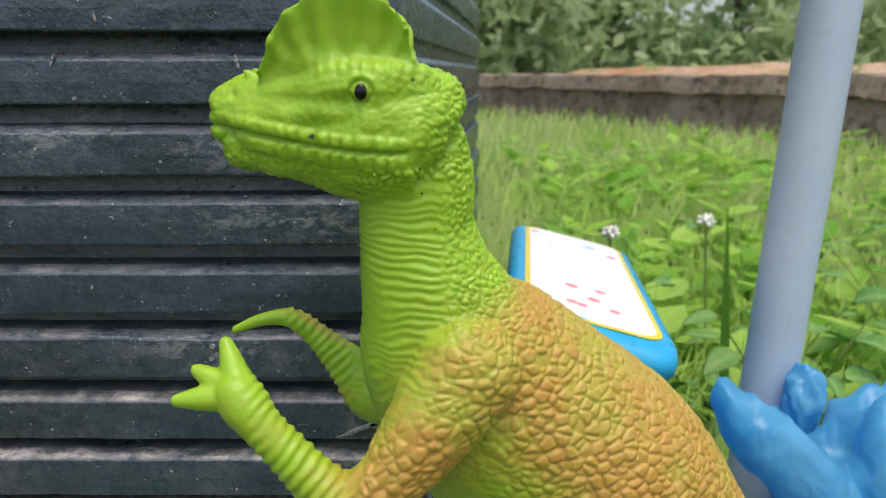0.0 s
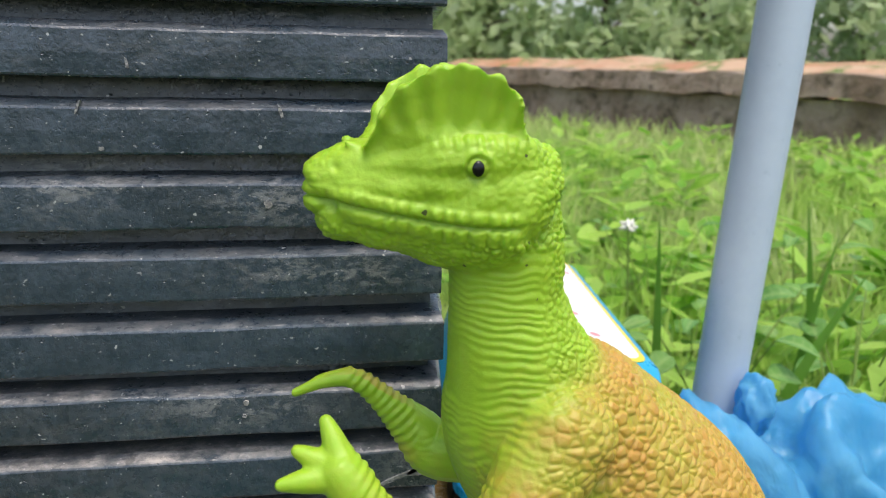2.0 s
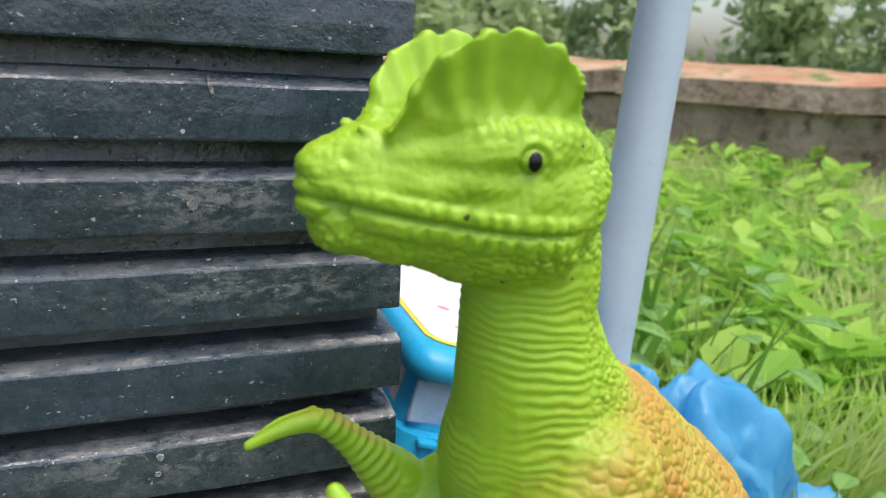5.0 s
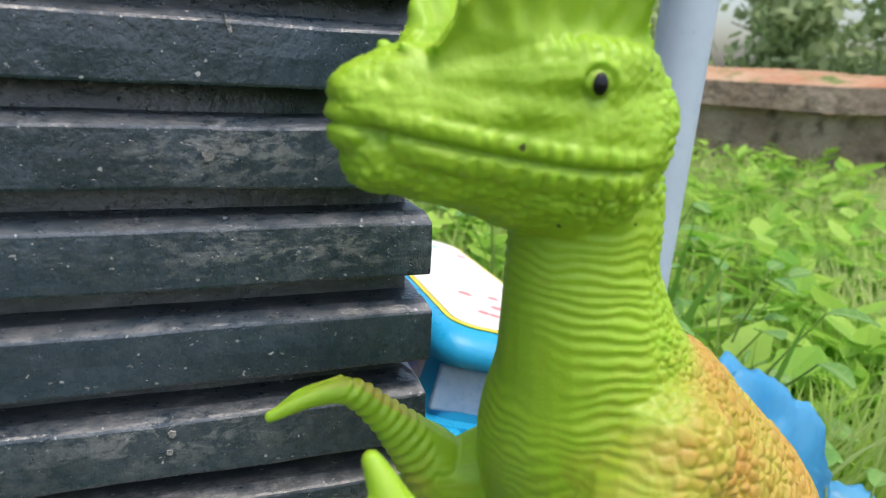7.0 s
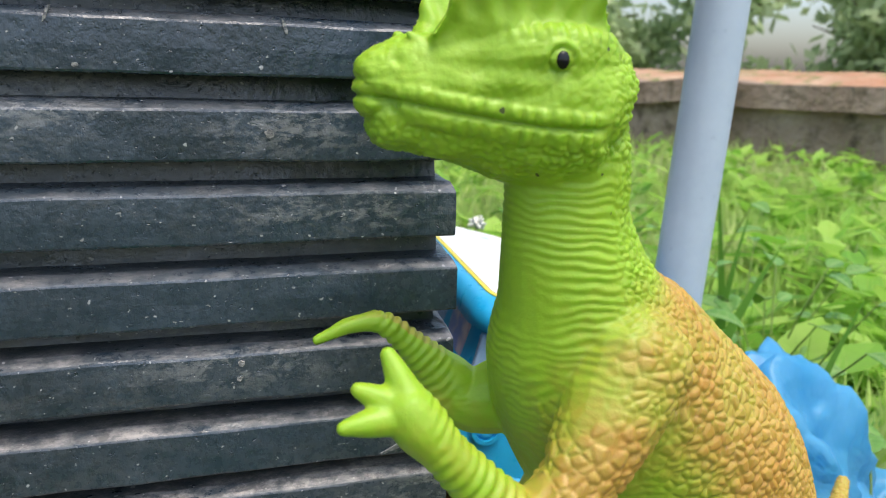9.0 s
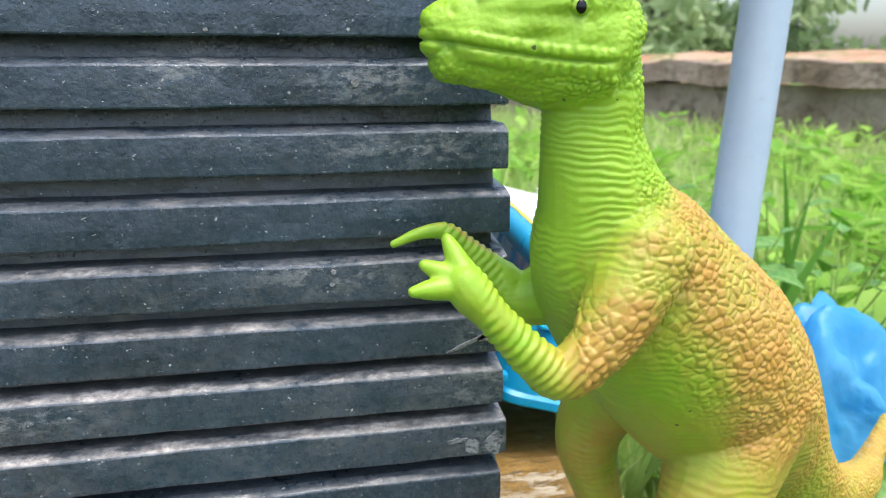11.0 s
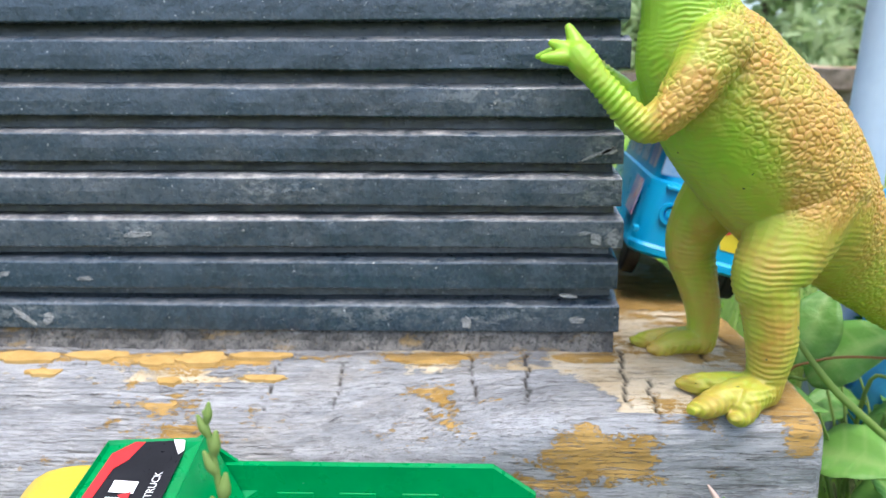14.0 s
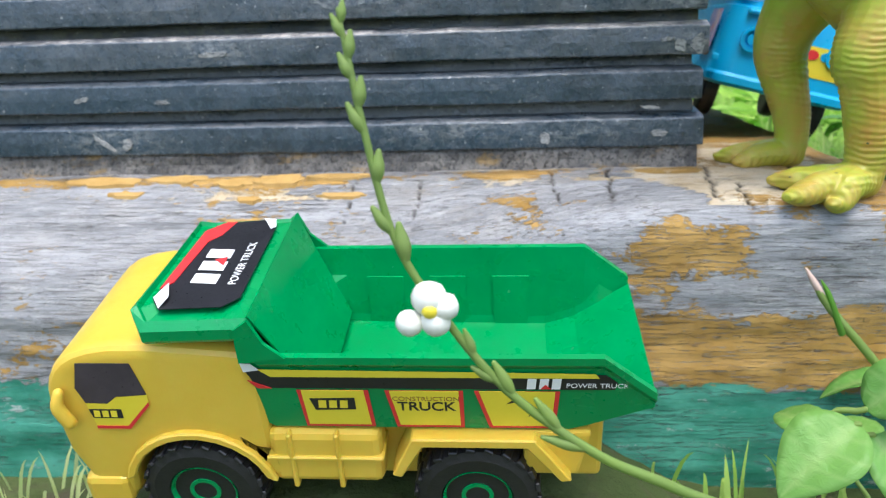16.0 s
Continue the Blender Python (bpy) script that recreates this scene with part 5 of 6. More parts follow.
def add_leaf(bm, root, way, up, length, width, curl=0.3):
    """A broad leaf with a midrib fold, a curl and a pointed tip."""
    way, up = Vector(way).normalized(), Vector(up).normalized()
    across = way.cross(up).normalized()
    up = across.cross(way)
    rows = []
    for i in range(25):
        u = i / 24
        half = width * (math.sin(math.pi * min(1, u ** 0.75)) ** 0.8) * (1.0 if u < 0.98 else 0.2) + 0.0003
        mid = Vector(root) + way * (length * u) + up * (length * curl * (u - u * u * 1.5))
        rows.append([mid + across * (half * s) + up * (abs(s) * half * 0.28 + 0.03 * half * math.sin(u * 26 + s * 5)) for s in (-1, -0.66, -0.33, 0, 0.33, 0.66, 1)])
    lower = [[p - up * 0.0004 for p in row[::-1]] for row in rows]
    vein = bm.verts.layers.float.new("vein")
    rings_to(bm, [a + b for a, b in zip(rows, lower)])
    bm.verts.ensure_lookup_table()
    for k in range(25 * 14):
        column = min(k % 14, 13 - k % 14)
        bm.verts[k][vein] = 1.0 if column == 3 else 0.55 * ((k // 14 + abs(column - 3)) % 5 == 0)


def leaf_material():
    n = Nodes("veined_leaf", 0.42, spec=0.4)
    c = n.mix(n.step(n.noise(40, 4), 0.3, 0.7), (0.09, 0.27, 0.045), (0.19, 0.42, 0.085))
    c = n.mix(n.math("MULTIPLY", n.attr("vein"), 0.6), c, (0.36, 0.52, 0.18))
    c = n.mix(n.math("MULTIPLY", n.piece(), 0.5), c, (0.24, 0.42, 0.08))
    n.color(c).bump(n.noise(220, 4, 0.6, warp=0.8), 0.0006)
    lit = n.tree.nodes.new("ShaderNodeBsdfTranslucent")
    n.put(lit.inputs[0], c)
    both = n.tree.nodes.new("ShaderNodeMixShader")
    both.inputs[0].default_value = 0.3
    n.tree.links.new(n.bsdf.outputs[0], both.inputs[1])
    n.tree.links.new(lit.outputs[0], both.inputs[2])
    n.tree.links.new(both.outputs[0], n.tree.nodes["Material Output"].inputs[0])
    return n.mat


VEINED = leaf_material()


def build_weed(x, y, count, reach, seed, height=0.09, z0=None):
    """A broad-leaved weed: thin stalks, each with a leaf."""
    rng = random.Random(seed)
    z = ground_height(x, y) if z0 is None else z0
    weed = empty("broadleaf_weed", pose(x, y, z), "low broad-leaved green weed growing from the soil", "weed", "weeds beside the base")
    for k in range(count):
        a = 2 * math.pi * (k + rng.random() * 0.7) / count
        h = height * rng.uniform(0.35, 1.0)
        d = reach * rng.uniform(0.3, 1.0)
        tip = Vector((math.cos(a) * d, math.sin(a) * d, h))
        stalk = part("stalk", tube(bmesh.new(), [(0, 0, -0.01, 0.0012), (tip.x * 0.4, tip.y * 0.4, h * 0.6, 0.001), (*tip, 0.0008)], 4, 6), STEM, weed, "", True)
        size = rng.uniform(0.022, 0.042)
        bm = bmesh.new()
        add_leaf(bm, tip, (math.cos(a + rng.uniform(-0.5, 0.5)), math.sin(a), rng.uniform(-0.35, 0.35)), (rng.uniform(-0.3, 0.3), rng.uniform(-0.5, 0.1), 1), size, size * rng.uniform(0.26, 0.36), rng.uniform(0.05, 0.35))
        part("leaf", bm, VEINED, weed, "", True)


def build_flower_stem():
    stem = empty("flowering_weed", pose(-0.03, 0.06, ground_height(-0.03, 0.06)), "thin green weed stem with buds and one small white flower", "weed")
    o = Vector(stem.location)
    line = [(0.0, 0.05, -0.125, 0.0016), (-0.045, 0.02, -0.06, 0.0015), (-0.078, 0.004, -0.034, 0.00125), (-0.096, 0.0, -0.0235, 0.0011), (-0.116, -0.002, -0.007, 0.0010), (-0.1305, -0.004, 0.013, 0.0009),
            (-0.1385, -0.004, 0.028, 0.00085), (-0.1432, -0.003, 0.048, 0.0008), (-0.1458, -0.002, 0.062, 0.0007), (-0.1475, -0.001, 0.0715, 0.0004)]
    pts = [(x - o.x, y - o.y, z - o.z, r) for x, y, z, r in line]
    part("stem", tube(bmesh.new(), pts, 6, 8), STEM, stem, "", True)
    path = spline(pts, 10)
    for u, s, ln, th in ((0.35, 1, 0.010, 0.0018), (0.39, -1, 0.009, 0.0017), (0.44, -1, 0.0085, 0.0018), (0.47, 1, 0.006, 0.0015), (0.5, -1, 0.006, 0.0014), (0.64, -1, 0.0075, 0.0021), (0.68, 1, 0.006, 0.0018), (0.735, -1, 0.006, 0.0018), (0.79, 1, 0.006, 0.0017), (0.83, -1, 0.0055, 0.0017), (0.87, 1, 0.005, 0.0016), (0.91, -1, 0.005, 0.0015), (0.95, 1, 0.0045, 0.0013), (0.985, -1, 0.004, 0.0012)):
        i = int(u * (len(path) - 2))
        p, q = Vector(path[i][:3]), Vector(path[i + 1][:3])
        way = (q - p).normalized()
        out = way.cross(Vector((0, 1, 0))).normalized() * s * 0.3
        d = (way + out).normalized()
        part("bud", tube(bmesh.new(), [(*p, th * 0.3), (*(p + d * ln * 0.5), th * 0.78), (*(p + d * ln * 1.1), th * 0.3)], 4, 10), STEM, stem, "", True)
    i = int(0.545 * (len(path) - 2))
    p = Vector(path[i][:3]) + Vector((-0.003, -0.003, 0.0035))
    heart = part("flower", tube(bmesh.new(), [(p.x, p.y + 0.002, p.z - 0.001, 0.0015), (p.x, p.y - 0.0015, p.z + 0.0005, 0.0018)], 3, 10), LEMON, stem, "small white flower with a yellow middle", True)
    for a, d, size in ((95, 0.0024, 0.0038), (15, 0.0029, 0.0030), (290, 0.0026, 0.0032), (212, 0.0052, 0.0029)):
        q = p + Vector((math.cos(radians(a)) * d, -0.0012, math.sin(radians(a)) * d))
        bm = bmesh.new()
        bmesh.ops.create_uvsphere(bm, u_segments=14, v_segments=9, radius=1)
        for v in bm.verts:
            v.co = q + Vector((v.co.x * size, v.co.y * 0.0016 + 0.0012 * (v.co.x ** 2 + v.co.z ** 2), v.co.z * size)) * (1 + 0.06 * noise.noise(v.co * 3))
        part("petal", bm, PETAL, heart, "", True)


def build_shoot(name, root, tip, lean, label):
    """A single grass shoot with a split, pointed tip."""
    shoot = empty(name, pose(*root), label, "grass shoot")
    t = Vector(tip) - Vector(root)
    part("stalk", tube(bmesh.new(), [(0, 0, -0.01, 0.0022), (t.x * 0.5 + lean, t.y * 0.5, t.z * 0.5, 0.0019), (t.x * 0.85, t.y * 0.85, t.z * 0.85, 0.0017), (*(t * 0.94), 0.0012)], 5, 8), STEM, shoot, "", True)
    part("tip", tube(bmesh.new(), [(*(t * 0.9), 0.0013), (*(t * 0.95), 0.0014), (*t, 0.0005)], 5, 8), PINK, shoot, "pale pinkish dry tip", True)
    part("sheath", tube(bmesh.new(), [(t.x * 0.78, t.y * 0.78 - 0.001, t.z * 0.76, 0.0015), (t.x * 0.9 + 0.0025, t.y * 0.9 - 0.001, t.z * 0.9, 0.0012), (t.x * 0.95 + 0.003, t.y * 0.95, t.z * 0.955, 0.0004)], 5, 8), LEAF, shoot, "", True)


def build_grass():
    rng = random.Random(5)
    verts, faces = [], []
    for k in range(30000):
        y = 0.5 + 6.5 * rng.random() ** 1.9
        x = rng.uniform(-0.35 * y - 0.1, 1.25 * y + 0.25)
        if x < 0.1 and y < 0.8 or (x - 0.2) ** 2 + (y - 0.45) ** 2 < 0.004:
            continue
        if x < 0.06 + 0.1 * y and y < 0.76:
            continue
        h = rng.uniform(0.04, 0.13) * (1.0 if y < 2.5 else 1.3)
        z = ground_height(x, y) if y < 3 else -0.149
        a = rng.uniform(0, 6.28)
        lean = h * rng.uniform(0.1, 0.8)
        blade(verts, faces, (x, y, z - 0.005), (x + math.cos(a) * lean, y + math.sin(a) * lean, z + h), rng.uniform(0.0012, 0.0032) * (1 + 0.35 * y), rng.uniform(0, 0.02), 3)
    me = bpy.data.meshes.new("meadow_grass")
    me.from_pydata(verts, [], faces)
    me.materials.append(GRASS)
    tagged(new("meadow_grass", me), "uneven sunlit green meadow grass", "grass", kind="stuff")
    # short weeds and blades round the base's foot
    verts, faces = [], []
    for k in range(2600):
        x, y = rng.uniform(-0.42, 0.42), rng.uniform(0.02, 0.5)
        if x < 0.075 and y > 0.18:
            continue
        if -0.29 < x < -0.05 and 0.06 < y < 0.19:
            continue
        h = rng.uniform(0.015, 0.06) * (0.5 if x < 0.05 else 1.2)
        a = rng.uniform(0, 6.28)
        blade(verts, faces, (x, y, ground_height(x, y) - 0.004), (x + math.cos(a) * h * 0.5, y + math.sin(a) * h * 0.5, ground_height(x, y) + h), rng.uniform(0.0008, 0.002), 0.006, 4)
    me = bpy.data.meshes.new("short_grass")
    me.from_pydata(verts, [], faces)
    me.materials.append(GRASS)
    tagged(new("short_grass", me), "short green grass at the foot of the base", "grass", kind="stuff")


def build_meadow_flower(x, y, z, size):
    """A small white flower head on a thin stalk."""
    flower = empty("meadow_flower", pose(x, y, ground_height(x, y)), "small round white flower on a thin stalk in the meadow", "flower", "white meadow flowers")
    top = z - ground_height(x, y)
    part("stalk", tube(bmesh.new(), [(0.015, 0, -0.01, 0.0016), (0.006, 0, top * 0.6, 0.0014), (0, 0, top, 0.0012)], 5, 8), STEM, flower, "", True)
    rng = random.Random(int(x * 1000))
    for k in range(14):
        a, lift = 2.4 * k, (k / 13.0) * 1.5 - 0.45
        way = Vector((math.cos(a) * math.cos(lift), math.sin(a) * math.cos(lift), math.sin(lift)))
        bm = tube(bmesh.new(), [(0, 0, top, size * 0.12), (*(way * size * 0.55 + Vector((0, 0, top))), size * 0.3), (*(way * size * rng.uniform(0.9, 1.1) + Vector((0, 0, top))), size * 0.16)], 3, 7)
        part("petal", bm, PETAL, flower, "", True)


def build_meadow_weeds():
    """Leafy weeds that stand thick in the near meadow."""
    rng = random.Random(12)
    verts, faces = [], []
    for k in range(520):
        y = 0.55 + 2.6 * rng.random() ** 1.4
        x = rng.uniform(0.10 + 0.05 * y, 1.05 * y + 0.15)
        if (x - 0.2) ** 2 + (y - 0.45) ** 2 < 0.02:
            continue
        h, z = rng.uniform(0.05, 0.17) * (1 if y < 1.5 else 1.2), ground_height(x, y)
        for j in range(rng.randint(5, 9)):
            a, up = rng.uniform(0, 6.28), h * rng.uniform(0.25, 1.0)
            root = Vector((x, y, z + up * 0.8))
            way = Vector((math.cos(a), math.sin(a), rng.uniform(-0.1, 0.9))).normalized()
            ln = rng.uniform(0.045, 0.1)
            across = way.cross(Vector((0.2, 0.1, 1))).normalized() * ln * rng.uniform(0.17, 0.3)
            sag = Vector((0, 0, -ln * rng.uniform(0.05, 0.3)))
            i = len(verts)
            verts += [root, root + way * ln * 0.4 + across + sag * 0.2, root + way * ln * 0.4 - across + sag * 0.2, root + way * ln * 0.4 - Vector((0, 0, ln * 0.06)) + sag * 0.2,
                      root + way * ln * 0.75 + across * 0.7 + sag * 0.6, root + way * ln * 0.75 - across * 0.7 + sag * 0.6, root + way * ln + sag]
            faces += [(i, i + 3, i + 1), (i, i + 2, i + 3), (i + 1, i + 3, i + 4), (i + 3, i + 2, i + 5), (i + 3, i + 5, i + 6), (i + 3, i + 6, i + 4)]
        blade(verts, faces, (x, y, z - 0.01), (x + 0.01, y, z + h), 0.002, 0.0, 3)
    me = bpy.data.meshes.new("meadow_weeds")
    me.from_pydata(verts, [], faces)
    me.materials.append(WEED_LEAF)
    tagged(new("meadow_weeds", me), "leafy bright green weeds thick in the meadow", "weeds", kind="stuff")


def build_tall_blade(x, y, height, lean, width, seed):
    verts, faces = [], []
    z = ground_height(x, y)
    blade(verts, faces, (x, y, z - 0.01), (x + lean, y + 0.01, z + height), width, 0.02, 8)
    me = bpy.data.meshes.new("tall_grass_blade")
    n = len(verts)
    verts += [Vector(v) + Vector((0, 0.0006, 0)) for v in verts]
    faces += [tuple(i + n for i in f[::-1]) for f in faces]
    me.from_pydata(verts, [], faces)
    me.materials.append(LEAF)
    tagged(new("tall_grass_blade", me), "tall bright green grass blade", "grass blade", "tall grass blades")


build_flower_stem()
build_shoot("grass_shoot", (0.082, 0.16, ground_height(0.082, 0.16)), (0.0085, 0.168, -0.0335), 0.006, "green grass shoot with a pale split tip")
build_shoot("grass_shoot", (-0.262, 0.055, ground_height(-0.262, 0.055)), (-0.268, 0.06, -0.078), 0.0, "short green grass shoot with a pale tip")
for x, y, count, reach, seed, height in ((0.035, 0.10, 6, 0.05, 1, 0.075), (0.12, 0.26, 9, 0.07, 2, 0.13), (0.17, 0.22, 8, 0.07, 3, 0.10), (0.19, 0.36, 8, 0.05, 4, 0.12), (0.22, 0.31, 9, 0.08, 5, 0.12),
                                         (0.30, 0.36, 8, 0.08, 6, 0.14), (0.33, 0.52, 9, 0.09, 7, 0.16), (0.27, 0.56, 9, 0.09, 8, 0.15), (0.42, 0.6, 9, 0.1, 9, 0.18), (0.5, 0.75, 9, 0.1, 10, 0.18), (0.09, 0.17, 7, 0.05, 11, 0.08), (0.14, 0.30, 10, 0.08, 21, 0.14), (0.2, 0.26, 10, 0.08, 22, 0.13), (0.13, 0.2, 9, 0.06, 23, 0.11), (0.26, 0.40, 9, 0.09, 24, 0.12), (0.3, 0.64, 10, 0.1, 25, 0.2), (0.38, 0.56, 10, 0.1, 26, 0.2), (0.46, 0.66, 10, 0.1, 27, 0.22), (0.55, 0.9, 10, 0.12, 28, 0.22), (0.4, 1.0, 10, 0.12, 29, 0.2), (0.36, 0.8, 9, 0.1, 12, 0.15), (0.25, 0.7, 9, 0.1, 13, 0.13)):
    build_weed(x, y, count, reach, seed, height)
for root, way, length, width in (((0.105, 0.30, -0.035), (0.5, -0.3, 0.5), 0.06, 0.021), ((0.125, 0.275, -0.06), (0.7, -0.5, 0.15), 0.065, 0.024), ((0.085, 0.245, -0.055), (0.5, -0.7, 0.2), 0.05, 0.018), ((0.10, 0.23, -0.085), (0.8, -0.4, 0.25), 0.06, 0.022), ((0.15, 0.29, -0.03), (0.6, -0.2, 0.4), 0.06, 0.022),
                                 ((0.09, 0.28, -0.02), (0.35, 0.2, 0.75), 0.05, 0.016), ((0.08, 0.205, -0.10), (0.5, -0.5, 0.6), 0.055, 0.015), ((0.20, 0.30, -0.02), (0.6, -0.5, 0.3), 0.06, 0.022), ((0.003, 0.095, -0.066), (-0.72, -0.3, -0.5), 0.037, 0.0135), ((0.006, 0.098, -0.062), (0.5, -0.2, 0.55), 0.030, 0.010), ((0.008, 0.095, -0.070), (0.5, -0.45, -0.6), 0.036, 0.0130),
                                 ((0.024, 0.085, -0.108), (0.8, 0.1, 0.25), 0.062, 0.02), ((0.03, 0.075, -0.1), (0.75, -0.25, 0.05), 0.05, 0.017)):
    plant = empty("broadleaf_weed", pose(*root), "low broad-leaved green weed with a large leaf", "weed", "weeds beside the base")
    bm = bmesh.new()
    add_leaf(bm, (0, 0, 0), way, (-0.2, -0.6, 1), length, width, 0.2)
    part("leaf", bm, VEINED, plant, "", True)
    part("stalk", tube(bmesh.new(), [(0, 0, 0, 0.0011), (-0.012, 0.006, -0.012, 0.0013), (-0.02, 0.01, ground_height(root[0] - 0.02, root[1] + 0.01) - root[2] - 0.004, 0.0015)], 5, 8), STEM, plant, "", True)
for name, label, material, line in (("thin_runner", "thin pale pink runner arching over the weeds", BROWN, [(0.07, 0.29, -0.12, 0.0009), (0.078, 0.272, -0.03, 0.0008), (0.095, 0.268, -0.0125, 0.0008), (0.13, 0.268, -0.0105, 0.0008), (0.17, 0.268, -0.017, 0.0007), (0.24, 0.27, -0.06, 0.0006), (0.28, 0.27, -0.15, 0.0006)]),
                                    ("weed_stem", "smooth green weed stem leaning against the base", STEM, [(0.067, 0.246, 0.016, 0.0012), (0.091, 0.24, -0.016, 0.0019), (0.115, 0.238, -0.038, 0.002), (0.16, 0.236, -0.08, 0.0021), (0.21, 0.235, -0.155, 0.0022)]),
                                    ("weed_stem", "smooth green weed stem leaning against the base", STEM, [(0.175, 0.31, -0.15, 0.0018), (0.168, 0.305, -0.06, 0.0016), (0.172, 0.3, 0.012, 0.0012)])):
    tagged(part(name, tube(bmesh.new(), line, 6, 8), material, None, "", True), label, "weed")
build_grass()
build_meadow_weeds()
for x, y, z, size in ((0.26, 0.768, 0.08, 0.0085), (0.146, 0.675, 0.087, 0.0075)):
    build_meadow_flower(x, y, z, size)
for x, y, height, lean, width, seed in ((0.24, 0.62, 0.27, -0.01, 0.006, 1), (0.33, 0.5, 0.2, 0.09, 0.006, 2), (0.38, 0.66, 0.24, 0.05, 0.006, 3), (0.45, 0.7, 0.27, -0.03, 0.006, 4), (0.30, 0.6, 0.22, 0.12, 0.009, 5)):
    build_tall_blade(x, y, height, lean, width, seed)


# ---- low wall, trees and far hedge ----
def build_low_wall():
    a, b = Vector((3.0, 0.9, 0)), Vector((-0.2, 8.4, 0))
    way = (b - a).normalized()
    across = Vector((-way.y, way.x, 0))
    length = (b - a).length
    n = Nodes("mossy_concrete", 0.9, spec=0.2)
    c = n.mix(n.step(n.noise(3, 6), 0.35, 0.65), (0.22, 0.155, 0.105), (0.42, 0.33, 0.25))
    c = n.mix(n.step(n.noise(14, 5), 0.5, 0.7), c, (0.1, 0.08, 0.05))
    n.color(c).bump(n.noise(30, 5), 0.02)
    wall = empty("wall_low", pose(0, 0, -0.149), "low mossy brown concrete garden wall with a capping", "low wall", kind="structure")
    bm = bmesh.new()
    rings = []
    for u in np.linspace(0, 1, 60):
        p = a + way * (length * u)
        j = 0.02 * fractal(u * 40, 1, 2)
        rings.append([p + across * y + Vector((0, 0, z + j)) for y, z in ((-0.09, -0.05), (-0.09 - j, 0.27), (0.09, 0.27), (0.09, -0.05))])
    rings_to(bm, rings)
    part("wall_body", bm, n.mat, wall)
    bm, rings = bmesh.new(), []
    for u in np.linspace(0, 1, 60):
        p = a + way * (length * u)
        j = 0.02 * fractal(u * 30, 5, 2)
        rings.append([p + across * y + Vector((0, 0, z + j)) for y, z in ((-0.13, 0.27), (-0.14, 0.34), (-0.11, 0.365), (0.12, 0.365), (0.13, 0.27))])
    rings_to(bm, rings)
    part("capping", bm, n.mat, wall, "pale weathered capping")


def build_tree(x, y, height, spread, seed):
    rng = random.Random(seed)
    tree = empty("tree", pose(x, y, -0.15), "leafy green tree at the far edge of the meadow", "tree", "trees at the far edge")
    bm = bmesh.new()
    tube(bm, [(0, 0, -0.1, 0.09), (0.05, 0, height * 0.3, 0.075), (0.0, 0.03, height * 0.65, 0.045), (0.03, 0, height * 0.92, 0.015)], 5, 9)
    for k in range(7):
        a, h = rng.uniform(0, 6.28), height * rng.uniform(0.3, 0.75)
        d = spread * rng.uniform(0.4, 0.8)
        tube(bm, [(0.03, 0, h, 0.035), (math.cos(a) * d * 0.5, math.sin(a) * d * 0.5, h + 0.2, 0.022), (math.cos(a) * d, math.sin(a) * d, h + height * 0.15, 0.008)], 4, 6)
    part("trunk", bm, BARK, tree, "", True)
    verts, faces = [], []
    clumps = [(rng.uniform(0, 6.28), rng.uniform(0.1, 1.0), rng.uniform(0.12, 1.0)) for _ in range(38)]
    for a, d, h in clumps:
        rad = spread * d * math.sin(math.pi * (0.15 + 0.75 * h)) ** 0.7
        c = Vector((math.cos(a) * rad, math.sin(a) * rad, height * h))
        for _ in range(52):
            p = c + Vector((rng.gauss(0, 1), rng.gauss(0, 1), rng.gauss(0, 0.8))) * spread * 0.16
            u, v = Vector((rng.gauss(0, 1), rng.gauss(0, 1), rng.gauss(0, 1))).normalized() * 0.14, Vector((rng.gauss(0, 1), rng.gauss(0, 1), rng.gauss(0, 1))).normalized() * 0.085
            i = len(verts)
            verts += [p - u, p + v, p + u, p - v]
            faces.append((i, i + 1, i + 2, i + 3))
    me = bpy.data.meshes.new("crown")
    me.from_pydata(verts, [], faces)
    me.materials.append(HAZED_TREE_LEAF)
    new("crown", me).parent = tree


build_low_wall()


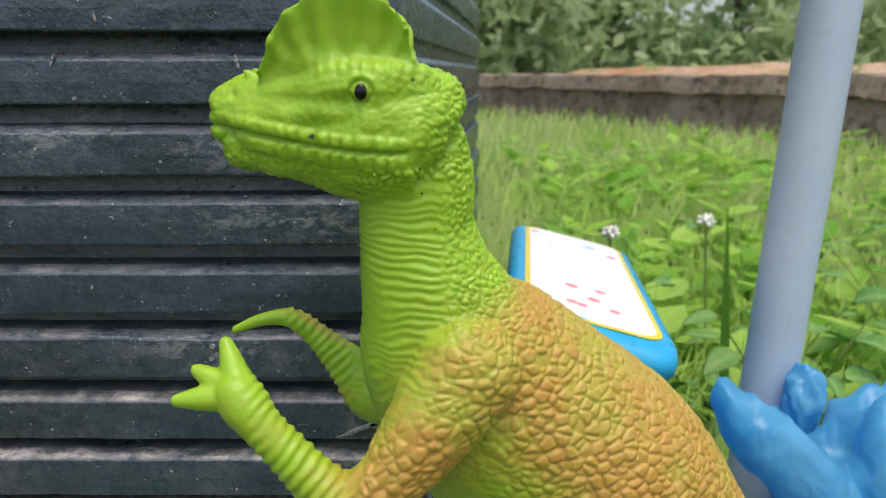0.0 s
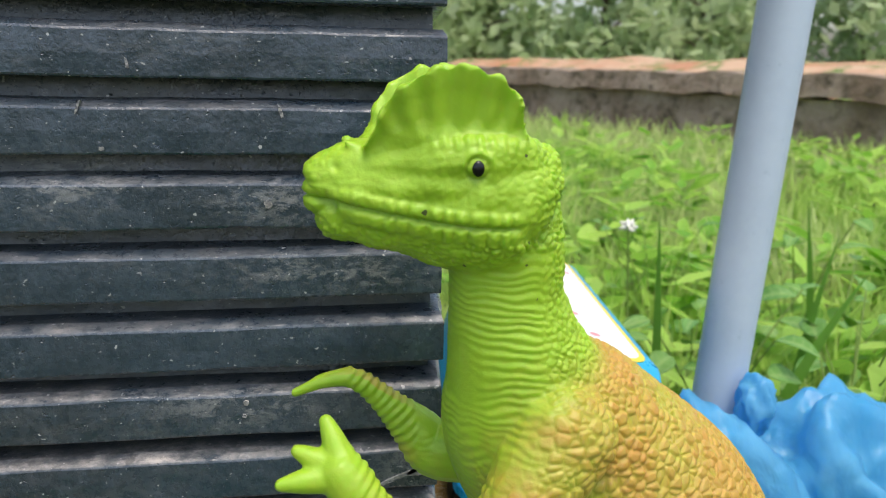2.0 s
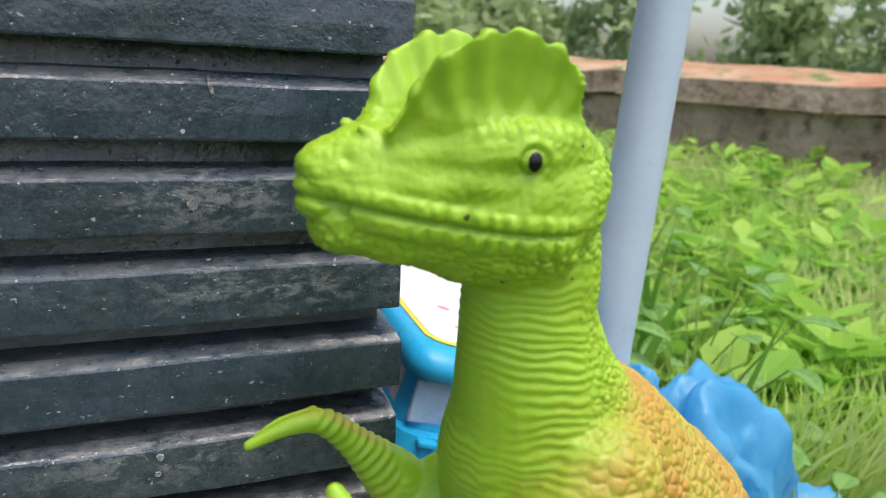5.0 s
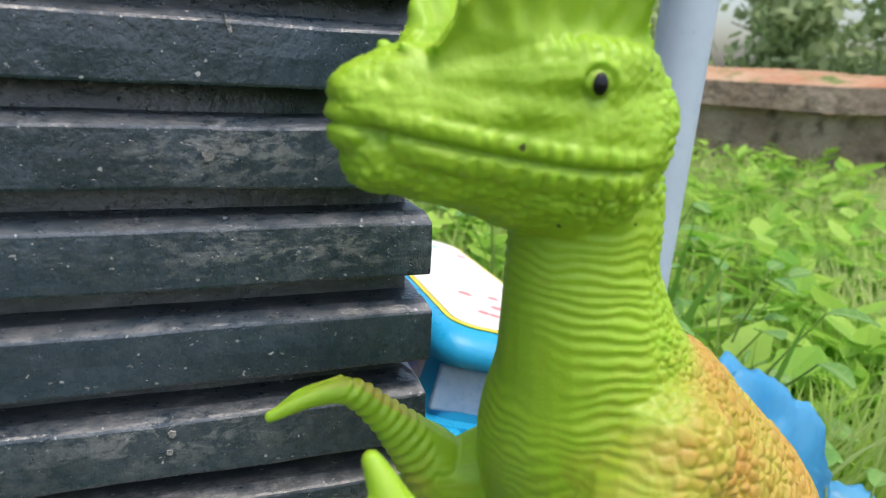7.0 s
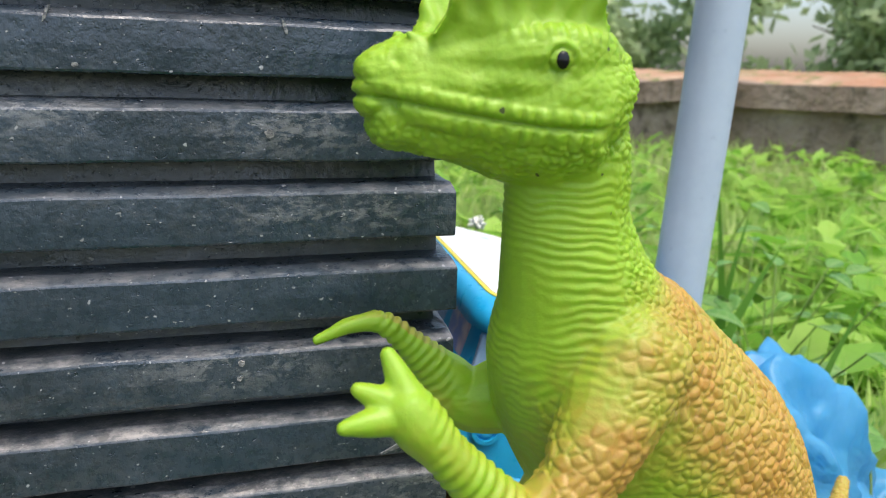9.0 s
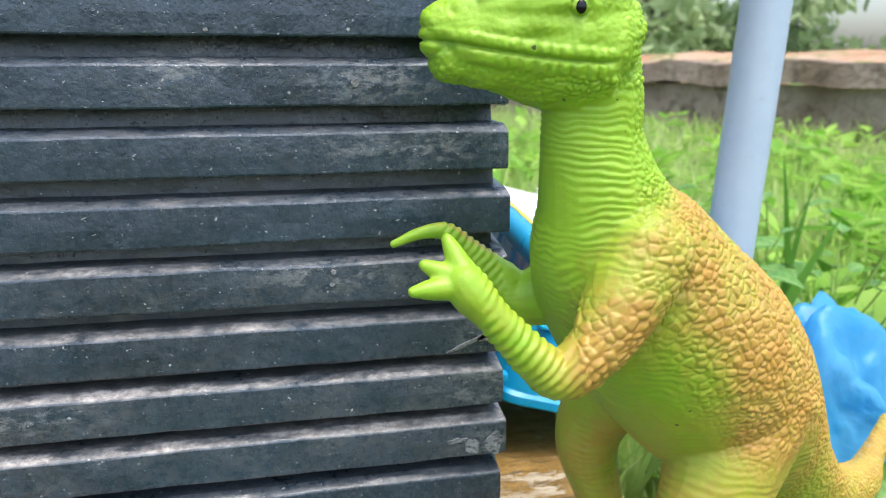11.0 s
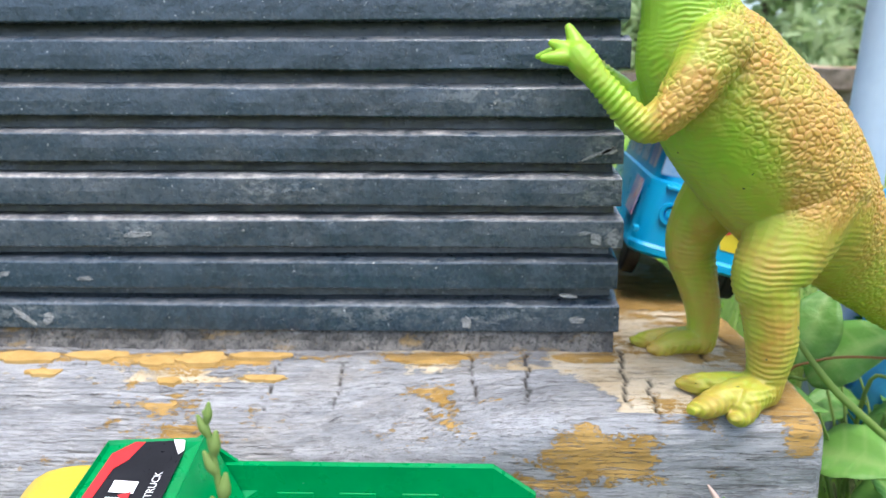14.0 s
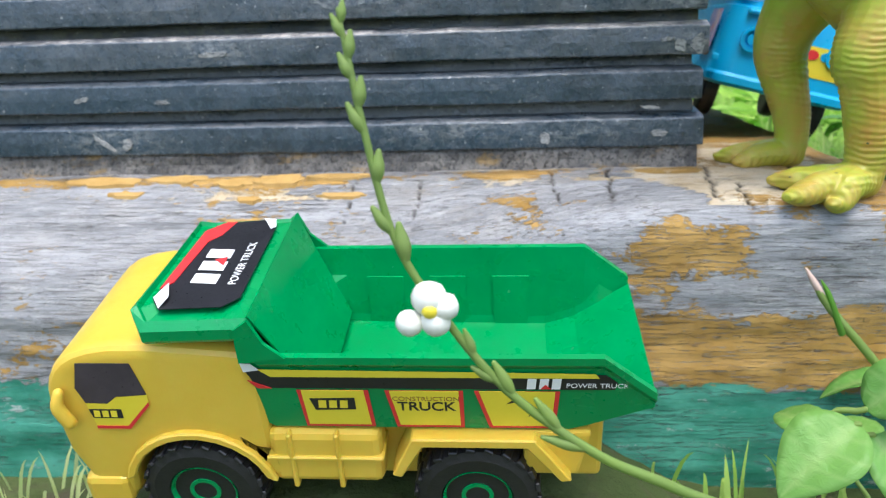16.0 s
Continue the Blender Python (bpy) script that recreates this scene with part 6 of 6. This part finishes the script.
def build_bank():
    bm, rings = bmesh.new(), []
    for u in np.linspace(0, 1, 50):
        c = Vector((4.6, 1.2, -0.15)).lerp(Vector((1.6, 9.5, -0.15)), u)
        j = 0.05 * fractal(u * 12, 4, 1)
        rings.append([c + Vector((d, 0.36 * d, h)) for d, h in ((-0.9, -0.02), (-0.5, 0.27 + j), (0.0, 0.42 + j), (1.2, 0.46 - j), (2.5, 0.2), (3.0, -0.02))])
    rings_to(bm, rings)
    earth = Nodes("bare_orange_earth", 0.95, spec=0.1)
    c = earth.mix(earth.step(earth.noise(2, 6), 0.35, 0.65), (0.42, 0.2, 0.11), (0.5, 0.36, 0.24))
    earth.color(earth.mix(earth.step(earth.noise(5, 5), 0.52, 0.62), c, (0.14, 0.2, 0.06))).bump(earth.noise(20, 5), 0.02)
    tagged(part("earth_bank", bm, earth.mat, smooth=True), "bank of bare orange earth behind the low wall", "earth bank", kind="structure")


build_bank()
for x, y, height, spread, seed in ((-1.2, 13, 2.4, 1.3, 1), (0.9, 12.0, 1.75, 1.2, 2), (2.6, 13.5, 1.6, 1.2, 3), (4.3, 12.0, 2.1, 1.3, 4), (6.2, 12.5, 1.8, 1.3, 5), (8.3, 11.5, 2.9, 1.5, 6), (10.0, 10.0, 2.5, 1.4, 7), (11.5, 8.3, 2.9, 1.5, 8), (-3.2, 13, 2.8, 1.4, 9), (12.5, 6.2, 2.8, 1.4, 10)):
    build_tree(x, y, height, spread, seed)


def build_hedge():
    rng = random.Random(3)
    verts, faces = [], []
    for k in range(9000):
        a = rng.uniform(-25, 78)
        d = rng.uniform(15, 18)
        h = (0.45 + 0.9 * noise.noise((a * 0.09, 0, 4))) * rng.random() ** 0.7
        p = Vector((math.sin(radians(a)) * d, math.cos(radians(a)) * d, -0.15 + h))
        u, v = Vector((rng.gauss(0, 1), rng.gauss(0, 1), rng.gauss(0, 1))).normalized() * 0.2, Vector((rng.gauss(0, 1), rng.gauss(0, 1), rng.gauss(0, 1))).normalized() * 0.12
        i = len(verts)
        verts += [p - u, p + v, p + u, p - v]
        faces.append((i, i + 1, i + 2, i + 3))
    me = bpy.data.meshes.new("far_hedge")
    me.from_pydata(verts, [], faces)
    me.materials.append(HAZED_TREE_LEAF)
    tagged(new("far_hedge", me), "dense green bushes far behind the meadow", "hedge", kind="stuff")


build_hedge()
